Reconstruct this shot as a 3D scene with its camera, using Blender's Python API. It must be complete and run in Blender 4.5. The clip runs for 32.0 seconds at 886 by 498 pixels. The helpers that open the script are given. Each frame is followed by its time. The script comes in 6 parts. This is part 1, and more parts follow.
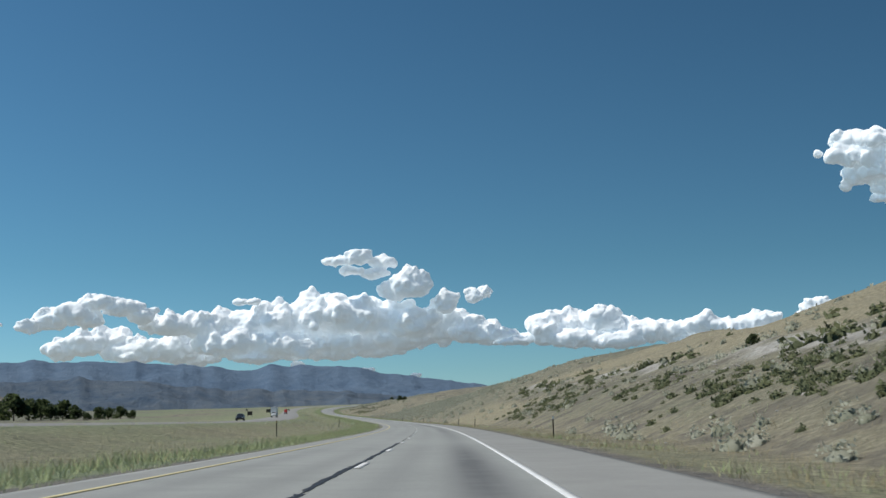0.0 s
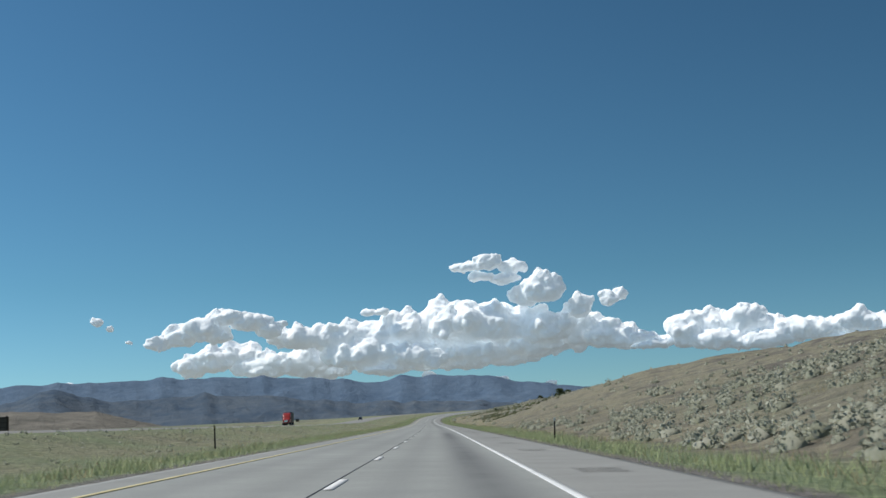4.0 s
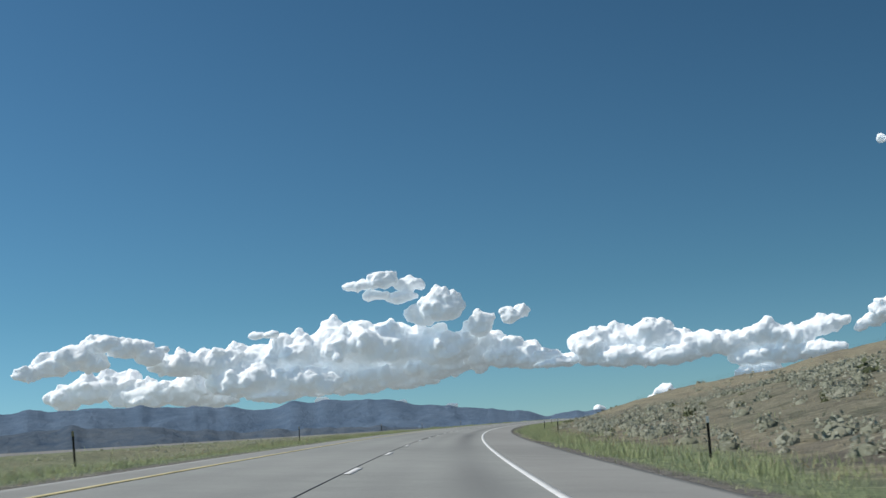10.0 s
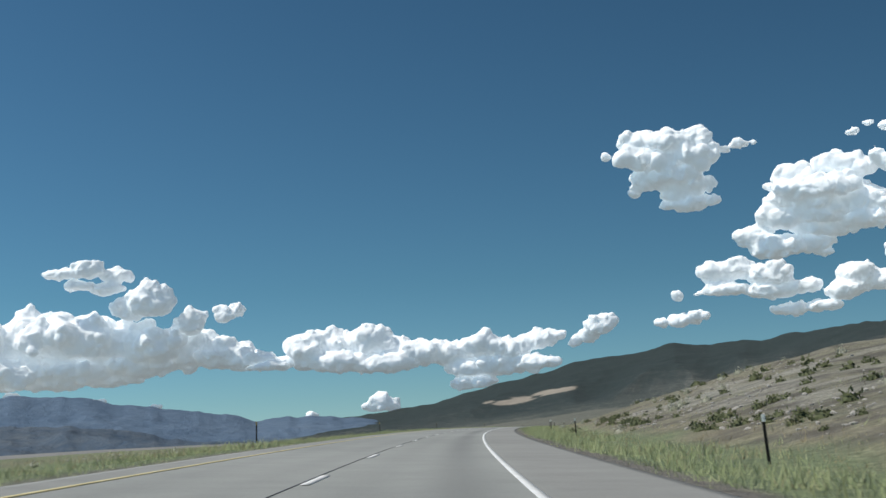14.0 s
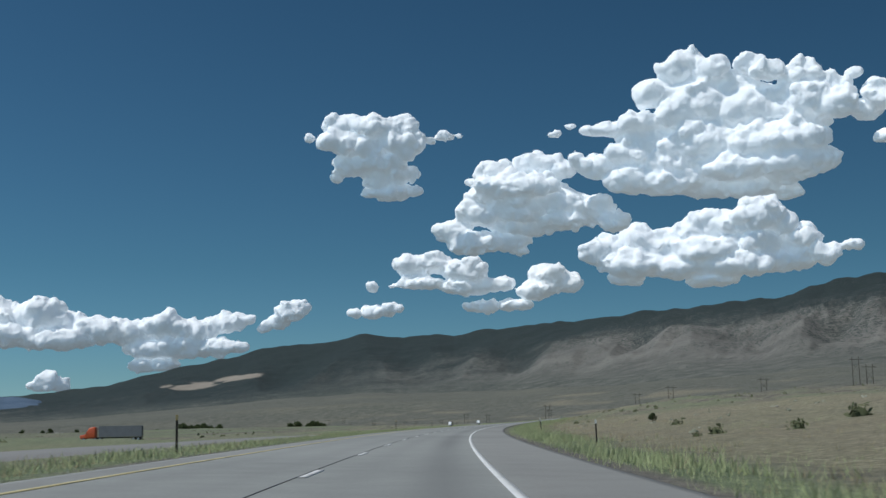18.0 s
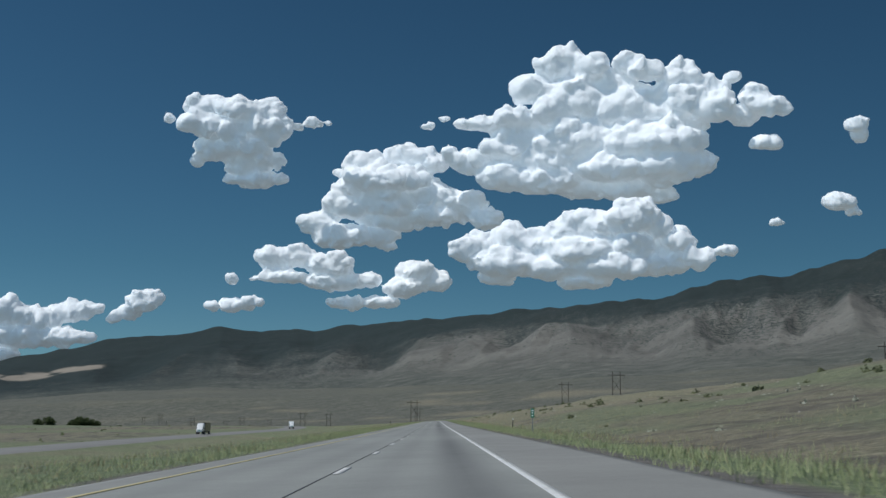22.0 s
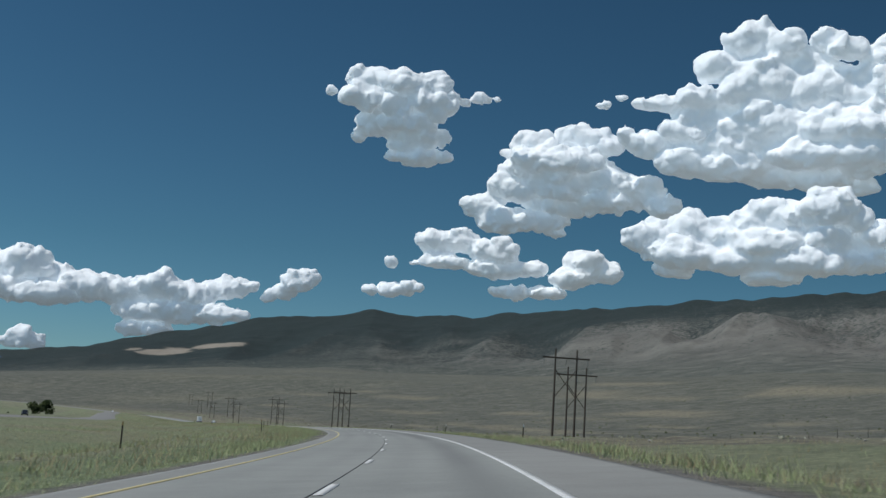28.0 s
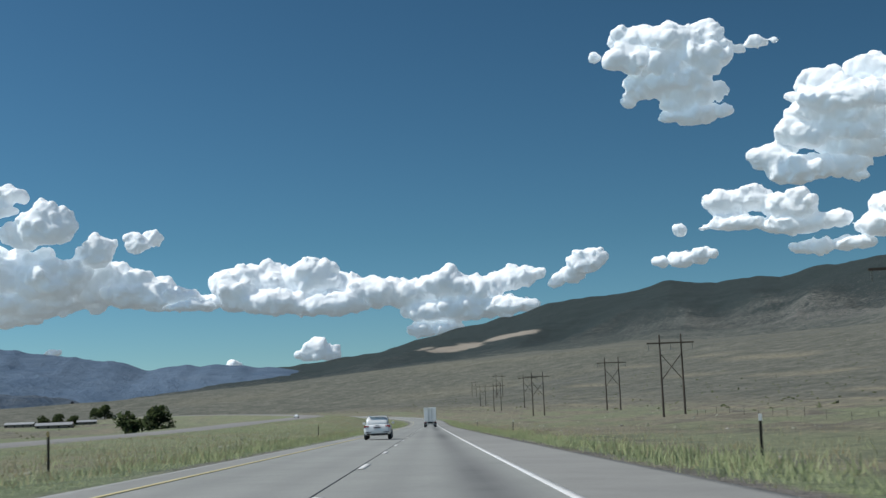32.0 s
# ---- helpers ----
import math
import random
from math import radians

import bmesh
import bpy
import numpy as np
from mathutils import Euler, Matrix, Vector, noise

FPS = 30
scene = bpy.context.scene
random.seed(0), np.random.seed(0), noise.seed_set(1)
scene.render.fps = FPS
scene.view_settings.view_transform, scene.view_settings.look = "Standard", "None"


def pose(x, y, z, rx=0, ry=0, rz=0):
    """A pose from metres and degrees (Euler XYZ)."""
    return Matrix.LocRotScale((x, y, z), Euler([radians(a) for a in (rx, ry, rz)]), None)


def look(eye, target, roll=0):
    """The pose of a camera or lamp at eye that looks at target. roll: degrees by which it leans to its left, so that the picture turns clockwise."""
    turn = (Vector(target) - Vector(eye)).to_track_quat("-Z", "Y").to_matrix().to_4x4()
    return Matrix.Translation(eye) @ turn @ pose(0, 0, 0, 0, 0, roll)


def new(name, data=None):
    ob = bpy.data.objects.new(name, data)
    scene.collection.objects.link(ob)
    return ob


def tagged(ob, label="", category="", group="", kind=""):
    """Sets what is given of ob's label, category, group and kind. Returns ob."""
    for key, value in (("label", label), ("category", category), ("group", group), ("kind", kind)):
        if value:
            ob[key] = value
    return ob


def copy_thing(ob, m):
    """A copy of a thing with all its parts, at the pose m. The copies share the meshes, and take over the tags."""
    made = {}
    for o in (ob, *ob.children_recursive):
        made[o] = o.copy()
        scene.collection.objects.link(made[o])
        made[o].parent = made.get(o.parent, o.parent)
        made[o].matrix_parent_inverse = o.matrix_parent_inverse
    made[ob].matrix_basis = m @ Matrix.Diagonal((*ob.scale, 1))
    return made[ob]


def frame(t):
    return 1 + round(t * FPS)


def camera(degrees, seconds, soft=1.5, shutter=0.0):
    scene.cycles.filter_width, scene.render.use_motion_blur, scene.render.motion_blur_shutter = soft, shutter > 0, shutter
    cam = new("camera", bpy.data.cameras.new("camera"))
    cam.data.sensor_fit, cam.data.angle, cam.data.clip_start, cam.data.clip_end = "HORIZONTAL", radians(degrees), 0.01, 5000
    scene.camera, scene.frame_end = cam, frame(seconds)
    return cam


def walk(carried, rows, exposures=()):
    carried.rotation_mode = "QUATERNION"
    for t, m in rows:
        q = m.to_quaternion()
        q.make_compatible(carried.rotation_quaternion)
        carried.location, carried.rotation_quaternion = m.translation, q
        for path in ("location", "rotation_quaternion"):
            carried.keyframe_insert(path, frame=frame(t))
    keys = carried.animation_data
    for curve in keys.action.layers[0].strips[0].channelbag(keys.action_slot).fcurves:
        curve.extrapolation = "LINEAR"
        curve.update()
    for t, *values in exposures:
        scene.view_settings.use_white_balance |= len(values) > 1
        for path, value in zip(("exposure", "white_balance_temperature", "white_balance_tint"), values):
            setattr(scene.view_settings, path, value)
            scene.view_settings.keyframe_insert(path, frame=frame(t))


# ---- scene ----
K = 0.28  # plan metres to scene metres
cam = camera(38.56, 32.0, soft=1.5, shutter=0.04)

# seconds, place, tilt, lean, turn
ROWS = [
    (0, 0.056, -0.006, 0.304, 98.07, 1.51, -6.04),
    (0.5, 2.137, 19.483, 0.432, 98.14, -0.09, -5.65),
    (1, 3.962, 38.999, 0.572, 98.12, -0.37, -4.47),
    (1.5, 5.417, 58.546, 0.734, 98.20, -0.04, -2.94),
    (2, 6.381, 78.124, 0.927, 98.36, 0.18, -1.58),
    (2.5, 6.937, 97.717, 1.154, 98.48, 0.50, -0.16),
    (3, 7.165, 117.316, 1.419, 98.53, 1.94, 0.33),
    (3.5, 7.199, 136.916, 1.715, 98.74, 2.36, 0.09),
    (5.5, 6.806, 215.314, 3.055, 98.73, 4.15, 0.38),
    (6, 6.580, 234.913, 3.406, 98.79, 3.97, 0.61),
    (6.5, 6.318, 254.511, 3.768, 98.74, 3.99, 0.51),
    (7, 6.042, 274.109, 4.153, 98.88, 3.96, 0.52),
    (7.5, 5.786, 293.707, 4.579, 98.90, 4.06, 0.56),
    (8, 5.567, 313.306, 5.065, 99.33, 4.55, 0.41),
    (8.5, 5.530, 332.907, 5.609, 99.46, 4.65, -0.05),
    (9, 5.759, 352.506, 6.204, 99.77, 4.94, -0.88),
    (9.5, 6.391, 372.095, 6.824, 99.55, 4.73, -3.10),
    (10, 7.587, 391.657, 7.441, 99.62, 4.44, -4.63),
    (10.5, 9.349, 411.176, 8.045, 99.40, 4.61, -6.23),
    (11, 11.685, 430.635, 8.626, 99.45, 4.13, -8.00),
    (11.5, 14.568, 450.020, 9.191, 99.38, 4.08, -9.53),
    (12, 18.104, 469.297, 9.743, 99.16, 3.86, -11.49),
    (12.5, 22.252, 488.452, 10.289, 99.40, 3.67, -13.19),
    (13, 27.030, 507.457, 10.832, 99.56, 3.17, -14.94),
    (13.5, 32.233, 526.348, 11.356, 99.18, 3.06, -16.43),
    (14, 37.915, 545.102, 11.843, 99.06, 3.06, -17.58),
    (14.5, 44.097, 563.696, 12.287, 99.00, 2.91, -19.56),
    (16.5, 73.961, 636.122, 13.616, 98.44, 1.91, -26.15),
    (17, 82.706, 653.658, 13.829, 98.30, 1.57, -28.05),
    (17.5, 92.001, 670.907, 14.000, 98.07, 1.28, -29.67),
    (18, 101.852, 687.844, 14.140, 98.11, 1.14, -31.72),
    (18.5, 112.266, 704.441, 14.264, 98.01, 0.88, -33.35),
    (19, 123.174, 720.714, 14.388, 98.11, 0.78, -34.93),
    (19.5, 134.435, 736.748, 14.520, 98.13, 0.83, -36.33),
    (20, 146.103, 752.491, 14.662, 98.19, -0.23, -37.69),
    (20.5, 158.072, 768.012, 14.808, 98.17, -0.56, -37.95),
    (21, 170.096, 783.490, 14.953, 98.22, -0.36, -37.75),
    (21.5, 182.042, 799.029, 15.096, 98.09, -0.46, -37.81),
    (22, 194.045, 814.524, 15.234, 98.12, -0.10, -37.90),
    (22.5, 206.011, 830.047, 15.374, 98.11, 0.04, -37.77),
    (23, 217.932, 845.605, 15.524, 98.24, 0.15, -37.71),
    (23.5, 229.867, 861.152, 15.683, 98.23, -0.17, -37.85),
    (24, 241.820, 876.686, 15.848, 98.27, -0.31, -37.94),
    (24.5, 253.790, 892.207, 16.017, 98.19, 0.07, -37.81),
    (26.5, 301.703, 954.264, 16.701, 98.33, -1.75, -37.48),
    (27, 313.352, 970.028, 16.831, 98.08, -3.03, -36.04),
    (27.5, 324.538, 986.125, 16.911, 97.84, -3.46, -33.56),
    (28, 335.021, 1002.686, 16.932, 97.77, -3.27, -30.62),
    (28.5, 344.689, 1019.733, 16.894, 97.52, -2.95, -27.79),
    (29, 353.474, 1037.248, 16.804, 97.38, -2.56, -24.87),
    (29.5, 361.430, 1055.154, 16.667, 97.31, -2.35, -22.22),
    (30, 368.546, 1073.412, 16.483, 97.14, -1.57, -19.79),
    (30.5, 374.995, 1091.917, 16.257, 96.97, 0.30, -17.62),
    (31, 380.942, 1110.592, 15.997, 96.78, 1.14, -17.04),
    (31.5, 386.575, 1129.365, 15.723, 96.86, 2.18, -17.00),
    (32, 392.149, 1148.156, 15.459, 97.06, 2.33, -17.13),
]
EXPOSURES = [(0, 0.1, 6500, 10), (8, 0.1, 6500, 10), (13, 0.08, 6550, 10), (14, 0.12, 6600, 10), (17, -0.14, 6250, 10), (20, -0.38, 6180, 10), (27, -0.38, 6180, 10), (28, -0.34, 6270, 10), (30, 0.02, 6350, 10), (32, 0.04, 6400, 10)]
walk(cam, [(t, pose(x, y, z, rx, ry, rz)) for t, x, y, z, rx, ry, rz in ROWS], EXPOSURES)

# ---- sky, sun ----
SUN_AZ, SUN_EL = 88.0, 56.0  # the sun stands to the west of the road, high
world = bpy.data.worlds.new("sky")
scene.world = world
world.use_nodes = True
wn, wl = world.node_tree.nodes, world.node_tree.links
wn.clear()
sky = wn.new("ShaderNodeTexSky")
sky.sky_type, sky.sun_disc = "NISHITA", False
sky.sun_elevation, sky.sun_rotation = radians(SUN_EL), radians(-SUN_AZ)
sky.altitude, sky.air_density, sky.dust_density, sky.ozone_density = 1600, 1.0, 0.6, 2.0
w_out = wn.new("ShaderNodeOutputWorld")
w_tint = wn.new("ShaderNodeMix")
w_tint.data_type, w_tint.blend_type = "RGBA", "MULTIPLY"
w_tint.inputs[0].default_value, w_tint.inputs[7].default_value = 1.0, (0.0432, 0.0695, 0.0718, 1)
w_gam = wn.new("ShaderNodeGamma")
w_gam.inputs[1].default_value = 1.1
wl.new(sky.outputs[0], w_tint.inputs[6])
wl.new(w_tint.outputs[2], w_gam.inputs[0])
# pale haze towards the horizon
w_dir = wn.new("ShaderNodeTexCoord")
w_xyz = wn.new("ShaderNodeSeparateXYZ")
wl.new(w_dir.outputs["Generated"], w_xyz.inputs[0])
w_haze = wn.new("ShaderNodeValToRGB")
el = w_haze.color_ramp.elements
el[0].position, el[0].color = 0.0, (0.86, 0.72, 0.84, 1)
el[1].position, el[1].color = 0.13, (0.6, 0.6, 0.6, 1)
mid_el = el.new(0.045)
mid_el.color = (0.72, 0.65, 0.7, 1)
wl.new(w_xyz.outputs["Z"], w_haze.inputs[0])
w_mul = wn.new("ShaderNodeMix")
w_mul.data_type, w_mul.blend_type = "RGBA", "MULTIPLY"
w_mul.inputs[0].default_value = 1.0
wl.new(w_gam.outputs[0], w_mul.inputs[6])
wl.new(w_haze.outputs[0], w_mul.inputs[7])
w_bg = wn.new("ShaderNodeBackground")
w_bg.inputs["Strength"].default_value = 1 / 0.6
# the sky pales towards the sun's side and deepens away from it
w_dot = wn.new("ShaderNodeVectorMath")
w_dot.operation = "DOT_PRODUCT"
w_dot.inputs[1].default_value = (-math.sin(radians(SUN_AZ)), math.cos(radians(SUN_AZ)), 0)
wl.new(w_dir.outputs["Generated"], w_dot.inputs[0])
w_pow = wn.new("ShaderNodeMath")
w_pow.operation, w_pow.inputs[0].default_value = "POWER", 1.75
wl.new(w_dot.outputs["Value"], w_pow.inputs[1])
w_side = wn.new("ShaderNodeMix")
w_side.data_type, w_side.blend_type = "RGBA", "MULTIPLY"
w_side.inputs[0].default_value = 1.0
wl.new(w_mul.outputs[2], w_side.inputs[6])
wl.new(w_pow.outputs[0], w_side.inputs[7])
wl.new(w_side.outputs[2], w_bg.inputs["Color"])
wl.new(w_bg.outputs[0], w_out.inputs["Surface"])

sun_data = bpy.data.lights.new("sun", "SUN")
sun_data.energy, sun_data.angle, sun_data.color = 3.5, radians(0.53), (1.0, 0.95, 0.87)
sun = new("sun", sun_data)
sun.matrix_world = look((-math.sin(radians(SUN_AZ)) * 900 * math.cos(radians(SUN_EL)), math.cos(radians(SUN_AZ)) * 900 * math.cos(radians(SUN_EL)), 900 * math.sin(radians(SUN_EL))), (0, 0, 0))

# clouds: places and half sizes in degrees, azimuth to the left of the plan's y
LOW_LEFT = [(12.73, 5.02, 0.73, 0.35), (11.71, 5.34, 0.94, 0.50), (10.86, 5.64, 0.87, 0.50), (10.07, 5.33, 0.75, 0.45), (9.62, 6.11, 1.13, 0.35), (8.60, 5.88,
    1.13, 0.40), (7.74, 5.47, 0.71, 0.35), (15.40, 6.01, 0.29, 0.22), (14.76, 5.71, 0.22, 0.15), (13.99, 5.08, 0.19, 0.07), (7.04, 5.76, 0.20, 0.10), (11.25,
    3.87, 0.74, 0.50), (10.22, 4.23, 1.12, 0.60), (9.03, 4.24, 1.38, 0.65), (7.99, 3.82, 1.51, 0.65), (6.25, 3.89, 1.77, 0.66), (5.05, 3.56, 1.27, 0.45)]
LONG_BANK = [(6.49, 5.05, 1.52, 0.56), (4.72, 5.01, 1.53, 0.71), (3.24, 4.97, 1.53, 0.81), (1.39, 5.05, 1.54, 1.02), (-0.18, 5.45, 1.41, 1.07), (-1.71, 5.29,
    1.66, 1.07), (-3.23, 5.10, 1.66, 0.97), (-4.89, 4.98, 1.52, 0.89), (-6.39, 4.73, 1.51, 0.81), (-7.76, 4.50, 1.50, 0.66), (-8.99, 4.22, 1.36, 0.40), (-10.10,
    4.08, 0.99, 0.20), (3.49, 4.17, 2.30, 0.76), (0.95, 4.00, 2.30, 0.71), (-1.62, 4.08, 2.55, 0.71), (-4.19, 4.27, 2.28, 0.63), (-1.07, 3.61, 1.53, 0.30),
    (-3.38, 3.69, 1.52, 0.35), (2.51, 3.47, 1.53, 0.25)]
BANK_TOPS = [(-1.27, 7.99, 0.77, 0.20), (-2.44, 8.15, 0.82, 0.36), (-3.59, 7.89, 0.64, 0.31), (-2.13, 7.49, 0.72, 0.20), (-3.28, 7.35, 0.82, 0.23), (-3.87,
    6.59, 0.64, 0.46), (-4.91, 6.76, 1.15, 0.66), (-4.11, 6.44, 0.64, 0.36), (-6.63, 6.06, 0.63, 0.46), (-6.35, 5.75, 0.76, 0.36), (-7.92, 6.21, 0.45, 0.28),
    (-8.38, 6.34, 0.35, 0.23), (2.86, 6.09, 0.77, 0.15), (0.49, 3.13, 0.38, 0.15), (-2.75, 2.80, 0.46, 0.10), (-5.01, 2.46, 0.40, 0.13), (16.50, 3.13, 0.28,
    0.15)]
RIDGE_BANK = [(-11.78, 4.65, 0.89, 0.89), (-12.81, 4.98, 1.15, 0.71), (-14.48, 5.02, 1.28, 0.71), (-15.61, 4.65, 1.15, 0.66), (-16.87, 4.38, 1.40, 0.61),
    (-18.15, 4.30, 1.27, 0.61), (-19.44, 4.61, 1.02, 0.56), (-20.70, 4.35, 1.14, 0.51), (-22.11, 4.69, 1.01, 0.40), (-22.88, 4.82, 0.50, 0.25), (-13.03, 4.21,
    1.79, 0.51), (-15.06, 4.02, 2.04, 0.46), (-18.87, 3.63, 1.14, 0.46), (-20.27, 3.67, 1.51, 0.56), (-21.91, 3.69, 1.38, 0.30), (-18.56, 2.89, 0.63, 0.30),
    (-19.58, 2.95, 0.76, 0.20), (-9.98, 4.11, 1.14, 0.18), (-24.79, 5.14, 0.80, 0.45), (-25.18, 5.29, 0.50, 0.30), (-23.74, 4.51, 0.30, 0.18), (-24.39, 4.79,
    0.55, 0.35)]
LOW_PUFF = [(-14.97, 2.3, 0.62, 0.42), (-14.57, 2.1, 0.6, 0.25), (-15.4, 2.15, 0.45, 0.25), (-11.9, 1.9, 0.3, 0.16)]
LONE_CLOUD = [(-26.87, 14.40, 0.97, 0.50), (-28.28, 14.34, 1.15, 0.55), (-29.56, 14.25, 1.03, 0.60), (-26.64, 13.65, 0.89, 0.70), (-28.17, 13.51, 1.33, 0.90),
    (-29.57, 13.50, 1.16, 0.80), (-30.47, 13.73, 0.52, 0.35), (-27.43, 12.48, 1.14, 0.60), (-28.96, 12.18, 1.41, 0.50), (-26.56, 12.02, 0.38, 0.30), (-30.11,
    12.13, 0.46, 0.35), (-29.11, 11.22, 1.15, 0.43), (-28.22, 11.15, 0.63, 0.20), (-30.31, 11.25, 0.51, 0.20), (-31.12, 13.67, 0.36, 0.18), (-31.84, 13.81,
    0.57, 0.23), (-32.52, 13.83, 0.18, 0.13), (-25.25, 13.78, 0.20, 0.15), (-28.57, 12.67, 1.54, 0.60), (-28.84, 11.72, 1.28, 0.35)]
MIDDLE_CLOUD = [(-33.42, 11.17, 0.52, 0.20), (-34.46, 11.59, 1.17, 0.51), (-36.29, 11.95, 1.30, 0.51), (-37.07, 11.55, 0.91, 0.51), (-35.23, 10.95, 2.08, 0.64),
    (-33.66, 9.82, 1.17, 0.64), (-35.48, 10.05, 1.82, 0.89), (-37.30, 10.14, 1.42, 0.77), (-38.58, 9.73, 1.42, 0.71), (-39.73, 9.19, 0.90, 0.46), (-32.36, 8.93,
    0.90, 0.66), (-33.39, 8.41, 1.42, 0.56), (-34.94, 8.52, 1.29, 0.46), (-35.45, 8.00, 0.52, 0.20), (-35.47, 9.21, 1.81, 0.66), (-37.41, 9.33, 1.55, 0.51),
    (-34.06, 10.58, 1.30, 0.46)]
LOWER_CLOUD = [(-30.30, 7.41, 0.64, 0.56), (-31.32, 7.53, 1.16, 0.56), (-32.86, 7.14, 1.29, 0.56), (-30.81, 6.64, 1.28, 0.36), (-32.86, 6.43, 1.54, 0.41),
    (-34.40, 6.49, 0.90, 0.36), (-36.72, 6.83, 1.16, 0.56), (-37.48, 6.44, 0.90, 0.46), (-36.19, 6.20, 1.16, 0.46), (-33.62, 5.52, 0.90, 0.31), (-35.16, 5.58,
    0.90, 0.23), (-29.53, 6.52, 0.26, 0.13), (-28.59, 6.52, 0.25, 0.20), (-28.89, 5.36, 0.89, 0.23), (-29.53, 5.51, 0.51, 0.18), (-27.75, 5.31, 0.30, 0.10)]
GREAT_TOP = [(-43.43, 16.12, 0.90, 0.54), (-42.77, 15.78, 0.90, 0.62), (-44.44, 15.69, 0.90, 0.54), (-46.11, 15.83, 0.63, 0.49), (-46.98, 15.53, 0.88, 0.54),
    (-48.47, 15.18, 1.12, 0.68), (-49.44, 14.61, 0.98, 0.61), (-41.83, 14.82, 1.16, 0.70), (-43.62, 14.24, 2.04, 1.25), (-45.90, 13.86, 2.26, 1.49), (-48.15,
    13.72, 1.98, 1.35), (-49.89, 13.72, 1.10, 0.73), (-41.01, 13.59, 1.16, 0.50), (-39.45, 13.34, 1.17, 0.35), (-51.61, 14.07, 0.60, 0.73), (-52.08, 13.79,
    0.96, 0.48), (-52.79, 13.56, 0.52, 0.24), (-51.09, 13.38, 0.85, 0.49), (-47.10, 12.42, 2.72, 1.04), (-44.07, 12.58, 2.53, 1.05), (-42.89, 11.80, 1.78,
    0.66), (-48.06, 11.74, 1.48, 0.74)]
GREAT_FOOT = [(-38.12, 12.04, 0.39, 0.38), (-39.28, 11.63, 1.16, 0.56), (-40.55, 11.08, 1.41, 0.63), (-42.35, 10.89, 1.78, 0.71), (-44.12, 10.57, 1.77, 0.60),
    (-45.89, 10.49, 1.50, 0.55), (-47.71, 11.02, 1.23, 0.62), (-48.91, 11.32, 0.98, 0.54), (-49.40, 11.41, 0.61, 0.49), (-47.49, 10.16, 0.74, 0.35), (-45.54,
    11.38, 2.25, 0.65), (-37.23, 13.25, 0.37, 0.15), (-37.89, 13.56, 0.37, 0.15), (-51.99, 12.17, 0.72, 0.24), (-50.69, 15.05, 0.44, 0.19), (-41.6, 12.7, 1.7, 0.8), (-40.6, 12.2, 1.2, 0.55), (-44.6, 11.9, 2.4, 0.9), (-47.4, 11.5, 1.9, 0.8), (-42.6, 11.6, 1.9, 0.7)]
RIGHT_CLOUD = [(-38.80, 7.81, 0.72, 0.51), (-39.57, 7.92, 1.02, 0.66), (-40.86, 8.27, 1.15, 0.64), (-42.13, 7.98, 1.14, 0.71), (-43.42, 8.57, 1.14, 0.76),
    (-44.69, 8.78, 1.25, 0.76), (-46.08, 9.10, 1.24, 0.75), (-46.59, 9.45, 0.62, 0.45), (-47.19, 8.80, 0.86, 0.55), (-48.14, 8.00, 0.98, 0.62), (-48.96, 7.34,
    0.73, 0.45), (-40.58, 7.26, 1.78, 0.61), (-42.86, 7.07, 2.26, 0.63), (-45.13, 7.12, 2.23, 0.70), (-47.12, 7.17, 1.71, 0.60), (-44.10, 6.40, 1.50, 0.35),
    (-40.18, 6.64, 1.02, 0.41), (-43.89, 7.75, 2.13, 0.76), (-46.03, 7.97, 1.49, 0.80), (-41.86, 7.53, 1.52, 0.66), (-50.19, 7.61, 0.60, 0.20), (-49.34, 7.70,
    0.34, 0.12)]
SCRAPS = [(-53.01, 9.10, 0.43, 0.15), (-56.59, 13.22, 0.59, 0.34), (-56.68, 12.74, 0.35, 0.29), (-55.72, 9.89, 0.82, 0.34), (-56.28, 9.44, 0.35, 0.19)]

# ---- plan ----
DASH_S = [0, 230, 860, 1840, 1990, 2420, 2700, 2840, 3120, 3260, 3820, 3960, 4380]
DASH_SHIFT = [-3.3, -3.3, -1.6, 4.6, 6.2, 2.7, 2.7, 1.0, -1, 2, -6.2, -9.2, -4]
# the road's line every 140 plan metres, from 280 m before the start: heading, grade and bank in degrees
HEADING = [-6.64, -6.64, -6.49, -4.99, -2.17, -0.20, 0.12, 0.39, 0.72, 0.80, 0.64, -0.89, -4.28, -7.65, -11.20, -14.69, -17.55, -20.79, -23.97,
    -27.30, -31.07, -34.54, -37.59, -37.87, -37.71, -37.50, -37.66, -37.61, -37.76, -36.30, -31.25, -25.32, -19.89, -16.74, -16.49, -16.53, -16.53,
    -16.50, -13.00, -7.00, 0.00, 7.00, 14.00, 20.00]
GRADE = [0.33, 0.33, 0.35, 0.42, 0.61, 0.83, 0.97, 1.00, 1.03, 1.15, 1.51, 1.83, 1.80, 1.67, 1.60, 1.59, 1.36, 1.11, 0.84, 0.55, 0.36, 0.36, 0.43,
    0.43, 0.39, 0.45, 0.49, 0.50, 0.52, 0.33, -0.02, -0.33, -0.61, -0.82, -0.76, -0.68, -0.68, -0.10, 0.00, 0.20, 0.30, 0.30, 0.20, 0.00]
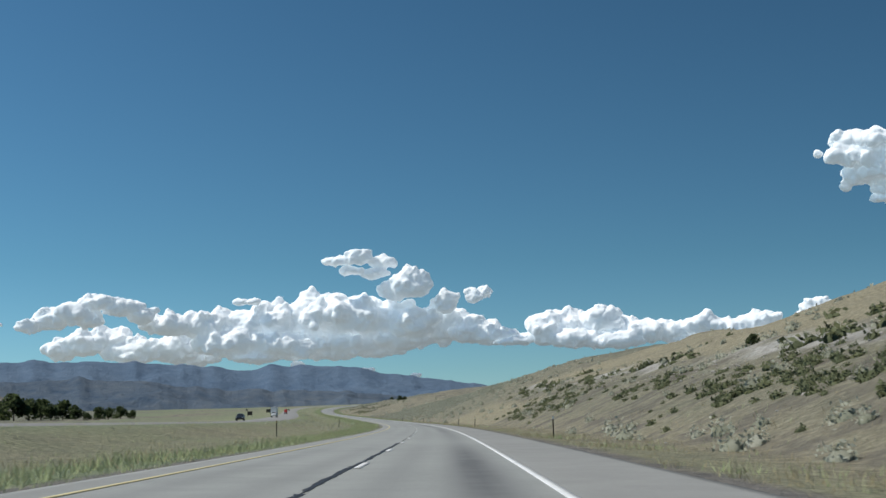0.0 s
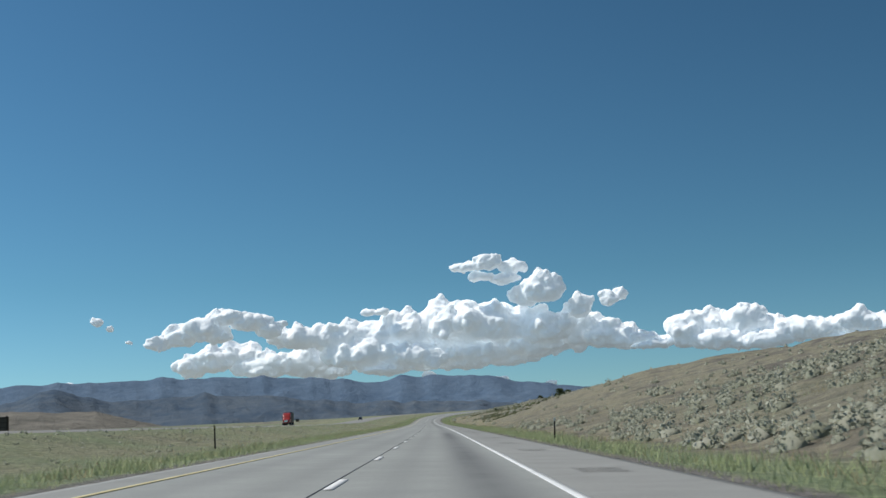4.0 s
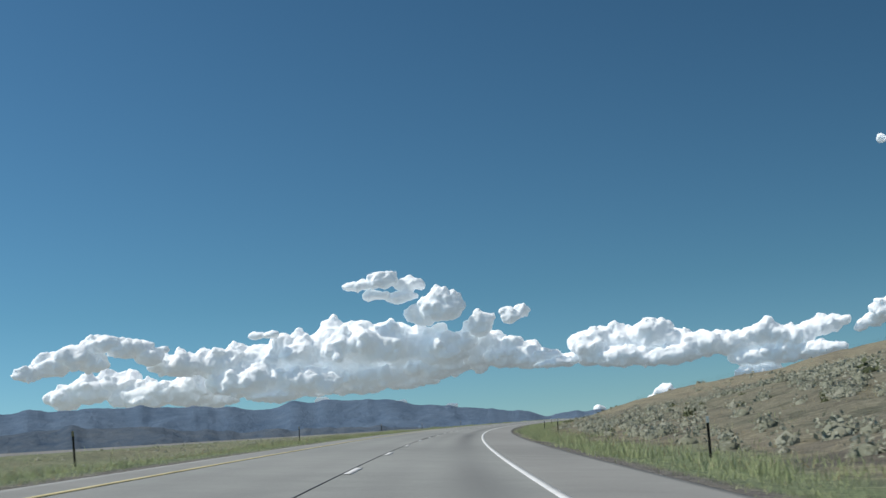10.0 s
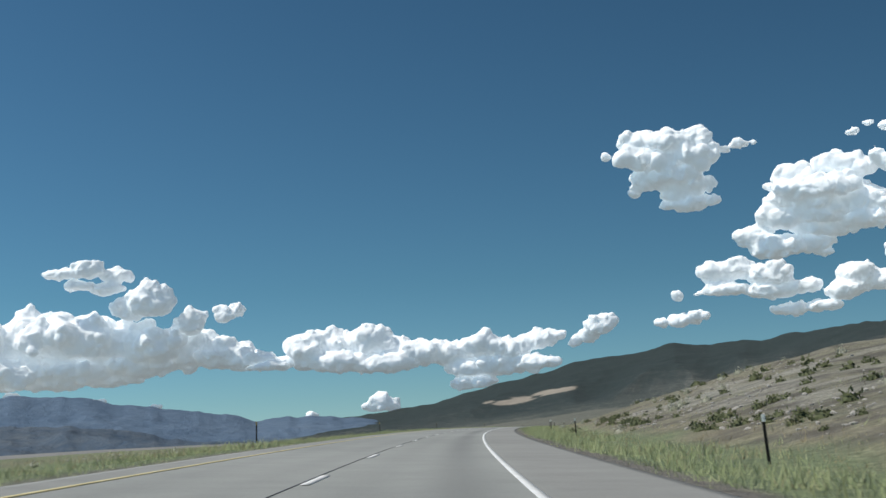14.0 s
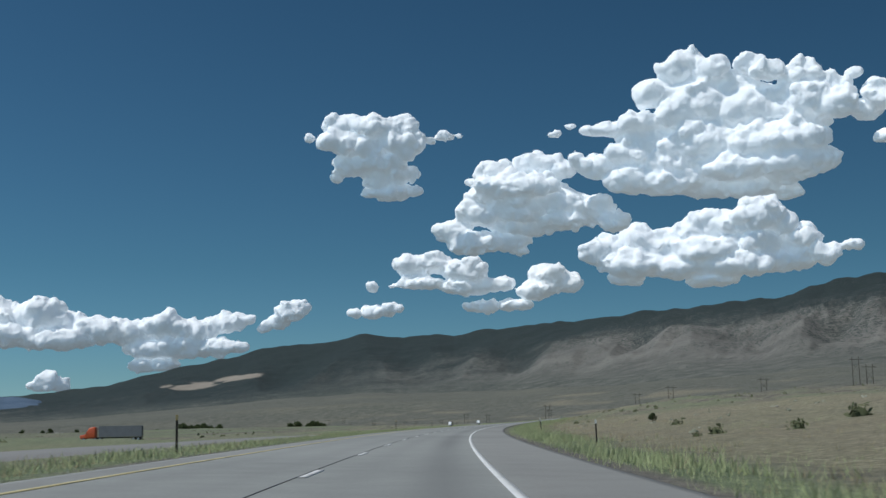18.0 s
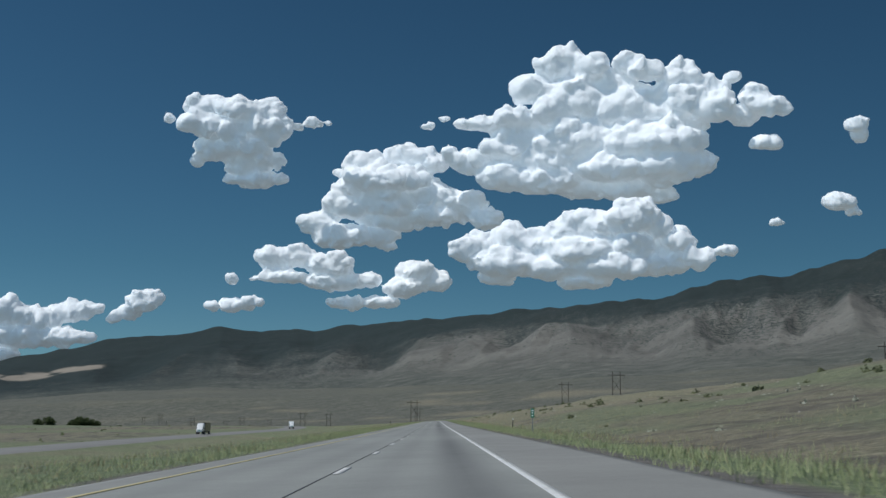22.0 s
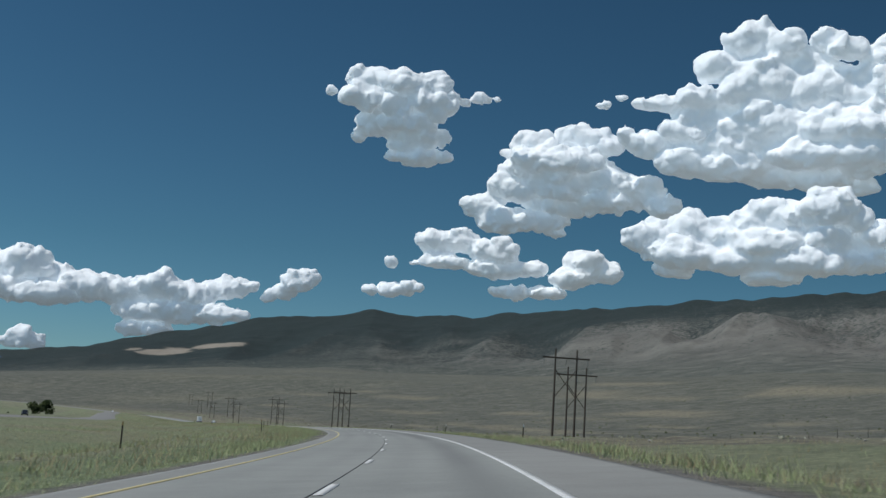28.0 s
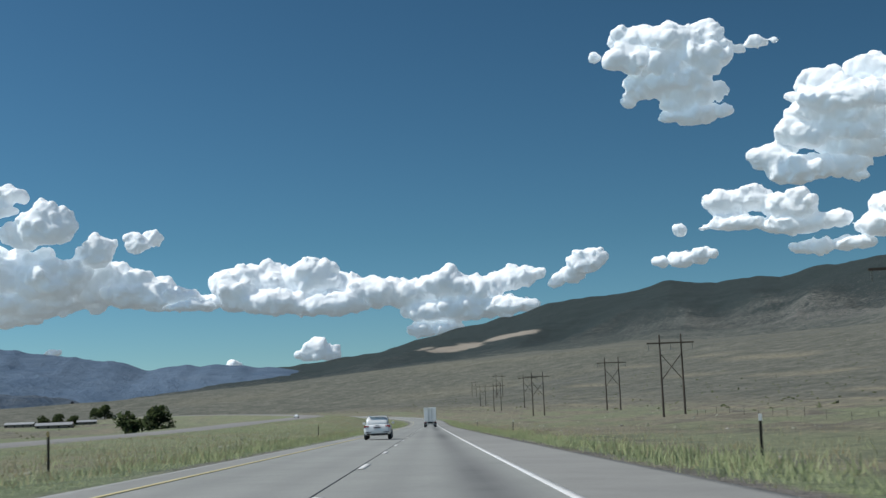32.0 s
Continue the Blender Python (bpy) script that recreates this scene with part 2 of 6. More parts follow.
BANK = [1.61, 1.61, 1.11, 0.14, 0.27, 1.03, 1.72, 2.20, 2.16, 2.83, 3.89, 4.87, 4.72, 4.44, 4.10, 3.60, 3.23, 2.81, 2.23, 1.59, 1.31, 1.18, -0.57,
    -1.82, -1.83, -1.95, -2.08, -2.33, -2.99, -4.14, -4.39, -3.49, -2.31, -0.09, 1.03, 1.13, 1.13, -1.00, -2.00, -2.50, -2.50, -2.00, -1.00, 0.00]

ST = np.arange(len(HEADING)) * 140.0 - 280.0
SS = np.arange(-280.0, ST[-1] + 0.1, 2.0)


def eased(values):
    """Station values, rounded off over about 90 m."""
    v = np.interp(SS, ST, values)
    k = np.hanning(89)
    return np.convolve(np.pad(v, 44, mode="edge"), k / k.sum(), "valid")


HS, GS, BS = (np.radians(eased(v)) for v in (HEADING, GRADE, BANK))
CX, CY, CZ = np.cumsum(-np.sin(HS) * 2), np.cumsum(np.cos(HS) * 2), np.cumsum(np.tan(GS) * 2)
I0 = int(np.argmin(abs(SS)))
CX, CY, CZ = CX - CX[I0], CY - CY[I0], CZ - CZ[I0]
S_END = float(SS[-1])


def plan(s, d):
    """Place in the plan of a point d metres to the side of the lane's middle, s metres along the road."""
    s, d = np.asarray(s, float), np.asarray(d, float)
    h = np.interp(s, SS, HS)
    return np.interp(s, SS, CX) + np.cos(h) * d, np.interp(s, SS, CY) + np.sin(h) * d


def ramp01(v, a, b):
    u = np.clip((np.asarray(v, float) - a) / (b - a), 0, 1)
    return u * u * (3 - 2 * u)


def cell(ix, iy, seed):
    h = (ix.astype(np.int64) * 374761393 + iy.astype(np.int64) * 668265263 + seed * 974711) & 0x7FFFFFFF
    h = ((h ^ (h >> 13)) * 1274126177) & 0x7FFFFFFF
    return ((h ^ (h >> 16)) & 0xFFFF) / 65535.0


def vnoise(x, y, seed=0):
    x, y = np.broadcast_arrays(np.asarray(x, float), np.asarray(y, float))
    ix, iy = np.floor(x), np.floor(y)
    fx, fy = x - ix, y - iy
    fx, fy = fx * fx * (3 - 2 * fx), fy * fy * (3 - 2 * fy)
    a, b, c, d = cell(ix, iy, seed), cell(ix + 1, iy, seed), cell(ix, iy + 1, seed), cell(ix + 1, iy + 1, seed)
    return (a * (1 - fx) + b * fx) * (1 - fy) + (c * (1 - fx) + d * fx) * fy


def fbm(x, y, octaves=4, seed=0):
    """Rough ground noise, about -1 to 1."""
    total, amp, norm = 0.0, 1.0, 0.0
    for o in range(octaves):
        total = total + amp * (2 * vnoise(x * 2 ** o, y * 2 ** o, seed + 17 * o) - 1)
        norm, amp = norm + amp, amp * 0.5
    return total / norm * 1.6


# stations (m) and values along the road
LEFT_LEVEL = ((-380, 1.4), (400, 1.5), (545, 1.6), (960, 1.2), (1135, 0.7), (1400, 0.8), (1800, 0.2), (2075, -0.2), (2300, -1.5), (2660, -1.3), (2790, -1.6), (2970, -2.7), (3115, -3.2), (3160, -3.8), (3230, -4.3), (3335, -4.7), (3480, -4.6), (3600, -4.5), (3750, -4.6), (4160, -1.53), (4300, -1.21), (4450, -0.98), (4600, -0.12), (4750, 1.05), (4900, 2.54), (5050, 3.13), (5200, 2.84), (5350, 3.34), (5500, 3.95), (5740, 4.4))
OTHER_ROAD = ((-380, -36), (1260, -36), (2020, -40), (2700, -40), (2900, -48), (3100, -66), (3300, -78), (3440, -82), (3720, -80), (4160, -81), (4300, -71.9), (4450, -61.4), (4600, -57.4), (4750, -59.2), (4900, -59.3), (5050, -50.9), (5200, -42.9), (5350, -44.8), (5500, -51.2), (5740, -59.1))
HILL = ((-380, 23.0), (0, 22.0), (190, 23.9), (420, 21.4), (570, 17.9), (710, 10.7), (880, 18.7), (1130, 14.3), (1320, 8.3), (1510, 12.4), (1620, 8.1), (1760, 15.6), (1860, 10.3), (1970, 11.1), (2060, 9.8), (2140, 14.2), (2330, 6.0), (2650, 4.5), (2900, 7), (3100, 9.5), (3280, 12), (3530, 13), (3750, 12), (3900, 10.5), (3970, 8), (4080, 1), (4410, 0), (5800, 1))
ROUND = ((-380, 0.5), (420, 0.72), (710, 0.69), (1130, 0.19), (1510, 0.34), (1620, 0.15), (1760, 0.62), (1860, 0.3), (1970, 1.0), (2140, 1.0), (2330, 0.49))


def along(table, s):
    return np.interp(s, [a for a, b in table], [b for a, b in table])


def near_rise(s, d):
    """Height of the ground over the road's middle line."""
    s, d = np.broadcast_arrays(np.asarray(s, float), np.asarray(d, float))
    bank = np.interp(s, SS, BS)
    z = -np.tan(bank) * np.clip(d, -9, 7) * (1 - ramp01(abs(d), 12, 90))
    dl, dr = -d - 6.6, d - 4.6
    x, y = plan(s, d)
    rough = fbm(x / 38, y / 38, 4, 3)
    fine = fbm(x / 6.5, y / 6.5, 2, 9)
    lv = along(LEFT_LEVEL, s)
    left = -0.05 * np.minimum(dl, 6) + (lv - 0.1) * ramp01(dl, 6, 26) + (rough * 0.9 * ramp01(dl, 12, 60) + fine * 0.1 * ramp01(dl, 2, 8))
    od = along(OTHER_ROAD, s)
    off = abs(d - od)
    flat = 1 - ramp01(off, 8, 16)
    left = left * (1 - flat) + (lv - 0.1) * flat
    left = left - 4.2 * ramp01(s, 4500, 4900) * ramp01(od - d, 12, 55)  # pasture below the far carriageway
    u = np.clip((dr - 7.5) / 92, 0, 1)
    curve = along(ROUND, s)
    hill = along(HILL, s) * u * (1 + curve - curve * u) + 0.03 * np.clip(dr - 100, 0, 400)
    hill = hill * (1 + 0.22 * fbm(s / 120, d / 60 + 3, 3, 21) * ramp01(dr, 20, 70))
    right = -0.06 * np.minimum(dr, 4.5) + hill + rough * 1.1 * ramp01(dr, 14, 60) + 0.45 * fbm(x / 15, y / 15, 3, 13) * ramp01(dr, 14, 26) * (1 - ramp01(s, 2200, 2600)) + fine * (0.08 + 0.24 * ramp01(dr, 10, 20)) * ramp01(dr, 1.5, 6)
    return z + np.where(dl > 0, left, np.where(dr > 0, right, 0.0))


# the mesa: azimuth (degrees left of the plan's y), distance and elevation of its crest from the bend in the road
BEND = (440.0, 2574.0, 51.0)
CREST_AZ = [-180, -120, -90, -70, -57, -54.5, -52.1, -51.4, -48.3, -46.8, -43.8, -41.8, -40.1, -36.4, -32.3, -31.6, -29.9, -28.3, -26.8, -23.3, -21.8, -18.3, -15.7, -12, -9, -5, 0, 180]
CREST_EL = [0.4, 2, 5, 7.4, 7.4, 6.89, 6.33, 6.41, 5.95, 5.56, 5.4, 5.25, 4.93, 4.75, 4.24, 4.35, 4.2, 4.37, 4.12, 3.68, 3.35, 2.63, 2.05, 1.75, 1.2, 0.5, 0.35, 0.4]
CREST_R = [10080, 9000, 8000, 7500, 7400, 7400, 7450, 7450, 7500, 7550, 7800, 8200, 8600, 9700, 11200, 11400, 11800, 12000, 12160, 12350, 12470, 12730, 13100, 13610, 13860, 13860, 13230, 10080]


def polar(x, y, c=BEND):
    r = np.hypot(x - c[0], y - c[1])
    return r, np.degrees(np.arctan2(-(x - c[0]), y - c[1]))


def far_height(x, y):
    r, az = polar(x, y)
    el, rc = np.interp(az, CREST_AZ, CREST_EL), np.interp(az, CREST_AZ, CREST_R)
    q = r / rc
    hc = rc * np.tan(np.radians(el))
    z = BEND[2] - 6 + (hc + 6) * np.where(q < 1, 0.16 * q + 0.84 * q ** 2.5, 1 - 0.25 * (q - 1))
    return z + fbm(x / 420, y / 420, 4, 5) * 5 * ramp01(r, 800, 3300)


def nearest(x, y):
    """Station and side distance of plan points, roughly."""
    s_all, d_all = np.empty(len(x)), np.empty(len(x))
    k = np.arange(0, len(SS), 8)
    for i in range(0, len(x), 4000):
        dx = x[i:i + 4000, None] - CX[k][None]
        dy = y[i:i + 4000, None] - CY[k][None]
        j = np.argmin(dx * dx + dy * dy, axis=1)
        rows_i = np.arange(len(j))
        h = HS[k][j]
        s_all[i:i + 4000] = SS[k][j] + (-np.sin(h) * dx[rows_i, j] + np.cos(h) * dy[rows_i, j])
        side = np.cos(h) * dx[rows_i, j] + np.sin(h) * dy[rows_i, j]
        d_all[i:i + 4000] = np.sign(side) * np.sqrt(dx[rows_i, j] ** 2 + dy[rows_i, j] ** 2)
    return np.clip(s_all, SS[0], SS[-1]), d_all


def ground_z(s, d):
    """Height of the ground at a station and side distance."""
    x, y = plan(s, d)
    w = ramp01(abs(np.asarray(d, float)), 150, 950)
    return (np.interp(s, SS, CZ) + near_rise(s, d)) * (1 - w) + far_height(x, y) * w


def spot(s, d, dz=0.0):
    x, y = plan(s, d)
    return Vector((float(x) * K, float(y) * K, (float(ground_z(s, d)) + dz) * K))


def turn_at(s):
    return math.degrees(float(np.interp(s, SS, HS)))


# ---- meshes ----
def mesh_of(name, verts, faces, material, smooth=False, attrs=None):
    """A mesh from arrays in plan metres."""
    me = bpy.data.meshes.new(name)
    verts = np.asarray(verts, np.float32) * K
    faces = np.asarray(faces, np.int32)
    n = faces.shape[1]
    me.vertices.add(len(verts))
    me.vertices.foreach_set("co", verts.ravel())
    me.loops.add(faces.size)
    me.loops.foreach_set("vertex_index", faces.ravel())
    me.polygons.add(len(faces))
    me.polygons.foreach_set("loop_start", np.arange(0, faces.size, n, dtype=np.int32))
    me.polygons.foreach_set("loop_total", np.full(len(faces), n, np.int32))
    me.polygons.foreach_set("use_smooth", np.full(len(faces), smooth))
    for key, values in (attrs or {}).items():
        a = me.attributes.new(key, "FLOAT", "POINT")
        a.data.foreach_set("value", np.asarray(values, np.float32).ravel())
    me.update(calc_edges=True)
    me.materials.append(material)
    return me


def grid_faces(n, m):
    i = np.arange(n * m).reshape(n, m)
    return np.stack([i[:-1, :-1].ravel(), i[:-1, 1:].ravel(), i[1:, 1:].ravel(), i[1:, :-1].ravel()], 1)


def sheet(name, x, y, z, material, attrs=None, parent=None, smooth=True):
    ob = new(name, mesh_of(name, np.stack([x.ravel(), y.ravel(), z.ravel()], 1), grid_faces(*x.shape), material, smooth, attrs))
    ob.parent = parent
    return ob


def part(name, bm, material, parent=None, label="", smooth=False):
    """One bmesh, in plan metres, as one mesh object under a thing or a part."""
    bmesh.ops.scale(bm, vec=(K, K, K), verts=bm.verts)
    me = bpy.data.meshes.new(name)
    bm.to_mesh(me)
    bm.free()
    if smooth:
        me.polygons.foreach_set("use_smooth", np.full(len(me.polygons), True))
    me.materials.append(material)
    ob = new(name, me)
    ob.parent = parent
    return tagged(ob, label=label)


def thing(name, m, label, category, group=""):
    ob = new(name)
    ob.empty_display_size = 0.2
    ob.matrix_basis = m
    return tagged(ob, label, category, group)

# ---- materials ----
def material(name, rough=0.8, metal=0.0):
    m = bpy.data.materials.new(name)
    m.use_nodes = True
    b = m.node_tree.nodes["Principled BSDF"]
    b.inputs["Roughness"].default_value, b.inputs["Metallic"].default_value = rough, metal
    return m, m.node_tree.nodes, m.node_tree.links, b


def node(nodes, kind, **values):
    n = nodes.new(kind)
    for key, value in values.items():
        n.inputs[key.replace("_", " ")].default_value = value
    return n


def noise_at(nodes, links, size, detail=4.0, rough=0.6, stretch=None):
    """Noise with features of about that many plan metres."""
    c = nodes.new("ShaderNodeTexCoord")
    n = node(nodes, "ShaderNodeTexNoise", Scale=1.0 / (size * K), Detail=detail, Roughness=rough)
    if stretch:
        mp = nodes.new("ShaderNodeMapping")
        mp.inputs["Scale"].default_value = stretch
        links.new(c.outputs["Object"], mp.inputs[0])
        links.new(mp.outputs[0], n.inputs["Vector"])
    else:
        links.new(c.outputs["Object"], n.inputs["Vector"])
    return n.outputs[0]


def ramp(nodes, links, fac, stops):
    r = nodes.new("ShaderNodeValToRGB")
    e = r.color_ramp.elements
    while len(e) < len(stops):
        e.new(0.5)
    for el, (p, c) in zip(e, stops):
        el.position, el.color = p, (*c, 1) if len(c) == 3 else (c[0], c[0], c[0], 1)
    links.new(fac, r.inputs[0])
    return r.outputs[0]


def mix(nodes, links, fac, a, b, how="MIX"):
    m = nodes.new("ShaderNodeMix")
    m.data_type, m.blend_type = "RGBA", how
    for sock, v in ((m.inputs[0], fac), (m.inputs[6], a), (m.inputs[7], b)):
        if isinstance(v, (int, float)):
            sock.default_value = v
        elif isinstance(v, tuple):
            sock.default_value = (*v, 1)
        else:
            links.new(v, sock)
    return m.outputs[2]


def math_node(nodes, links, how, a, b=0.0, clamp=False):
    m = nodes.new("ShaderNodeMath")
    m.operation, m.use_clamp = how, clamp
    for sock, v in zip(m.inputs, (a, b)):
        if isinstance(v, (int, float)):
            sock.default_value = v
        else:
            links.new(v, sock)
    return m.outputs[0]


def attribute(nodes, name):
    a = nodes.new("ShaderNodeAttribute")
    a.attribute_name = name
    return a.outputs["Fac"]


def bump(nodes, links, b, height, strength=0.4, distance=0.05):
    n = node(nodes, "ShaderNodeBump", Strength=strength, Distance=distance * K)
    links.new(height, n.inputs["Height"])
    links.new(n.outputs[0], b.inputs["Normal"])


def speckled(name, colors, sizes=(0.5, 6.0), rough=0.9, relief=0.3, depth=0.05, vary=0.0):
    """A surface whose colour goes over the given stops at two scales."""
    m, n, l, b = material(name, rough)
    a = noise_at(n, l, sizes[0], 5)
    c = noise_at(n, l, sizes[1], 3)
    f = math_node(n, l, "ADD", math_node(n, l, "MULTIPLY", a, 0.55), math_node(n, l, "MULTIPLY", c, 0.45))
    if vary:
        info = n.new("ShaderNodeObjectInfo")
        f = math_node(n, l, "ADD", f, math_node(n, l, "MULTIPLY", math_node(n, l, "SUBTRACT", info.outputs["Random"], 0.5), vary))
    stops = [(0.3 + 0.4 * i / max(1, len(colors) - 1), c) for i, c in enumerate(colors)]
    l.new(ramp(n, l, f, stops), b.inputs["Base Color"])
    if relief:
        bump(n, l, b, a, relief, depth)
    return m


def plain(name, color, rough=0.5, metal=0.0, grain=0.12, size=0.3):
    m, n, l, b = material(name, rough, metal)
    a = noise_at(n, l, size, 4)
    dark = tuple(c * (1 - grain * 2) for c in color)
    lite = tuple(min(1, c * (1 + grain)) for c in color)
    l.new(ramp(n, l, a, [(0.3, dark), (0.7, lite)]), b.inputs["Base Color"])
    return m


def ground_material():
    m, n, l, b = material("ground_cover", 0.95)
    fine, mid, wide = noise_at(n, l, 0.5, 6, 0.7), noise_at(n, l, 5, 5, 0.65), noise_at(n, l, 45, 4, 0.6)
    dry = ramp(n, l, fine, [(0.39, (0.2, 0.176, 0.11)), (0.52, (0.308, 0.275, 0.178)), (0.63, (0.42, 0.382, 0.26))])
    soil = ramp(n, l, mid, [(0.39, (0.11, 0.1, 0.082)), (0.55, (0.2, 0.182, 0.15)), (0.64, (0.33, 0.303, 0.26))])
    sage = ramp(n, l, fine, [(0.39, (0.12, 0.124, 0.083)), (0.55, (0.195, 0.197, 0.14)), (0.64, (0.275, 0.272, 0.205))])
    green = ramp(n, l, fine, [(0.39, (0.14, 0.185, 0.09)), (0.55, (0.21, 0.265, 0.135)), (0.65, (0.3, 0.34, 0.19))])
    gravel = ramp(n, l, fine, [(0.35, (0.12, 0.11, 0.1)), (0.65, (0.25, 0.235, 0.21))])
    c = mix(n, l, ramp(n, l, mid, [(0.45, (0,)), (0.56, (1,))]), soil, dry)
    k = math_node(n, l, "ADD", attribute(n, "sage"), math_node(n, l, "MULTIPLY", math_node(n, l, "SUBTRACT", mid, 0.5), 4.0), True)
    c = mix(n, l, k, c, sage)
    c = mix(n, l, math_node(n, l, "MULTIPLY", ramp(n, l, wide, [(0.42, (0,)), (0.6, (1,))]), 0.3), c, ramp(n, l, mid, [(0.35, (0.1, 0.092, 0.072)), (0.65, (0.2, 0.178, 0.14))]))
    k = math_node(n, l, "ADD", attribute(n, "straw"), math_node(n, l, "MULTIPLY", math_node(n, l, "SUBTRACT", wide, 0.5), 1.2), True)
    c = mix(n, l, math_node(n, l, "MULTIPLY", k, 0.8), c, dry)
    k = math_node(n, l, "MULTIPLY", attribute(n, "green"), math_node(n, l, "ADD", 0.55, math_node(n, l, "MULTIPLY", mid, 0.9)), True)
    c = mix(n, l, k, c, green)
    scrubland = ramp(n, l, math_node(n, l, "ADD", math_node(n, l, "MULTIPLY", mid, 0.5), math_node(n, l, "MULTIPLY", noise_at(n, l, 22, 4, 0.65), 0.5)), [(0.4, (0.06, 0.066, 0.053)), (0.52, (0.127, 0.129, 0.106)), (0.62, (0.2, 0.194, 0.16))])
    c = mix(n, l, math_node(n, l, "MULTIPLY", attribute(n, "scrubland"), 0.85), c, scrubland)
    spots = ramp(n, l, noise_at(n, l, 3.2, 3, 0.5), [(0.56, (0,)), (0.62, (1,))])
    c = mix(n, l, math_node(n, l, "MULTIPLY", math_node(n, l, "MULTIPLY", attribute(n, "sage"), 0.75), spots), c, ramp(n, l, fine, [(0.39, (0.06, 0.066, 0.04)), (0.7, (0.13, 0.138, 0.092))]))
    c = mix(n, l, attribute(n, "gravel"), c, gravel)
    k = math_node(n, l, "ADD", math_node(n, l, "MULTIPLY", attribute(n, "ledge"), 1.2), math_node(n, l, "MULTIPLY", math_node(n, l, "SUBTRACT", mid, 0.62), 2.0), True)
    c = mix(n, l, math_node(n, l, "MULTIPLY", k, attribute(n, "ledge")), c, ramp(n, l, fine, [(0.39, (0.33, 0.318, 0.29)), (0.7, (0.6, 0.58, 0.54))]))
    l.new(c, b.inputs["Base Color"])
    h = math_node(n, l, "ADD", fine, math_node(n, l, "MULTIPLY", mid, 2.0))
    bump(n, l, b, h, 0.9, 0.4)
    return m


def pavement_material():
    m, n, l, b = material("worn_concrete", 0.85)
    fine, mid, wide = noise_at(n, l, 0.08, 5, 0.7), noise_at(n, l, 1.6, 4, 0.6), noise_at(n, l, 22, 3, 0.5)
    f = math_node(n, l, "ADD", math_node(n, l, "MULTIPLY", fine, 0.35), math_node(n, l, "ADD", math_node(n, l, "MULTIPLY", mid, 0.3), math_node(n, l, "MULTIPLY", wide, 0.35)))
    c = ramp(n, l, f, [(0.3, (0.212, 0.22, 0.206)), (0.5, (0.293, 0.302, 0.283)), (0.7, (0.372, 0.38, 0.357))])
    worn = math_node(n, l, "MULTIPLY", attribute(n, "worn"), math_node(n, l, "ADD", 0.5, mid), True)
    c = mix(n, l, worn, c, (0.125, 0.127, 0.125))
    c = mix(n, l, attribute(n, "pale"), c, ramp(n, l, f, [(0.3, (0.2, 0.2, 0.185)), (0.7, (0.34, 0.335, 0.315))]))
    l.new(c, b.inputs["Base Color"])
    bump(n, l, b, fine, 0.25, 0.01)
    return m


GROUND, PAVEMENT = ground_material(), pavement_material()
OTHER_PAVEMENT = speckled("pale_concrete", [(0.21, 0.208, 0.196), (0.29, 0.284, 0.268)], (0.4, 14), 0.9, 0.1, 0.01)
WHITE_PAINT = speckled("white_road_paint", [(0.5, 0.5, 0.48), (0.72, 0.72, 0.7), (0.8, 0.8, 0.78)], (0.07, 1.2), 0.6, 0.1, 0.004)
YELLOW_PAINT = speckled("yellow_road_paint", [(0.42, 0.35, 0.16), (0.6, 0.51, 0.26), (0.7, 0.62, 0.35)], (0.07, 1.2), 0.6, 0.1, 0.004)
TAR = speckled("crack_tar", [(0.012, 0.012, 0.013), (0.035, 0.035, 0.036)], (0.1, 2), 0.6, 0.2, 0.01)


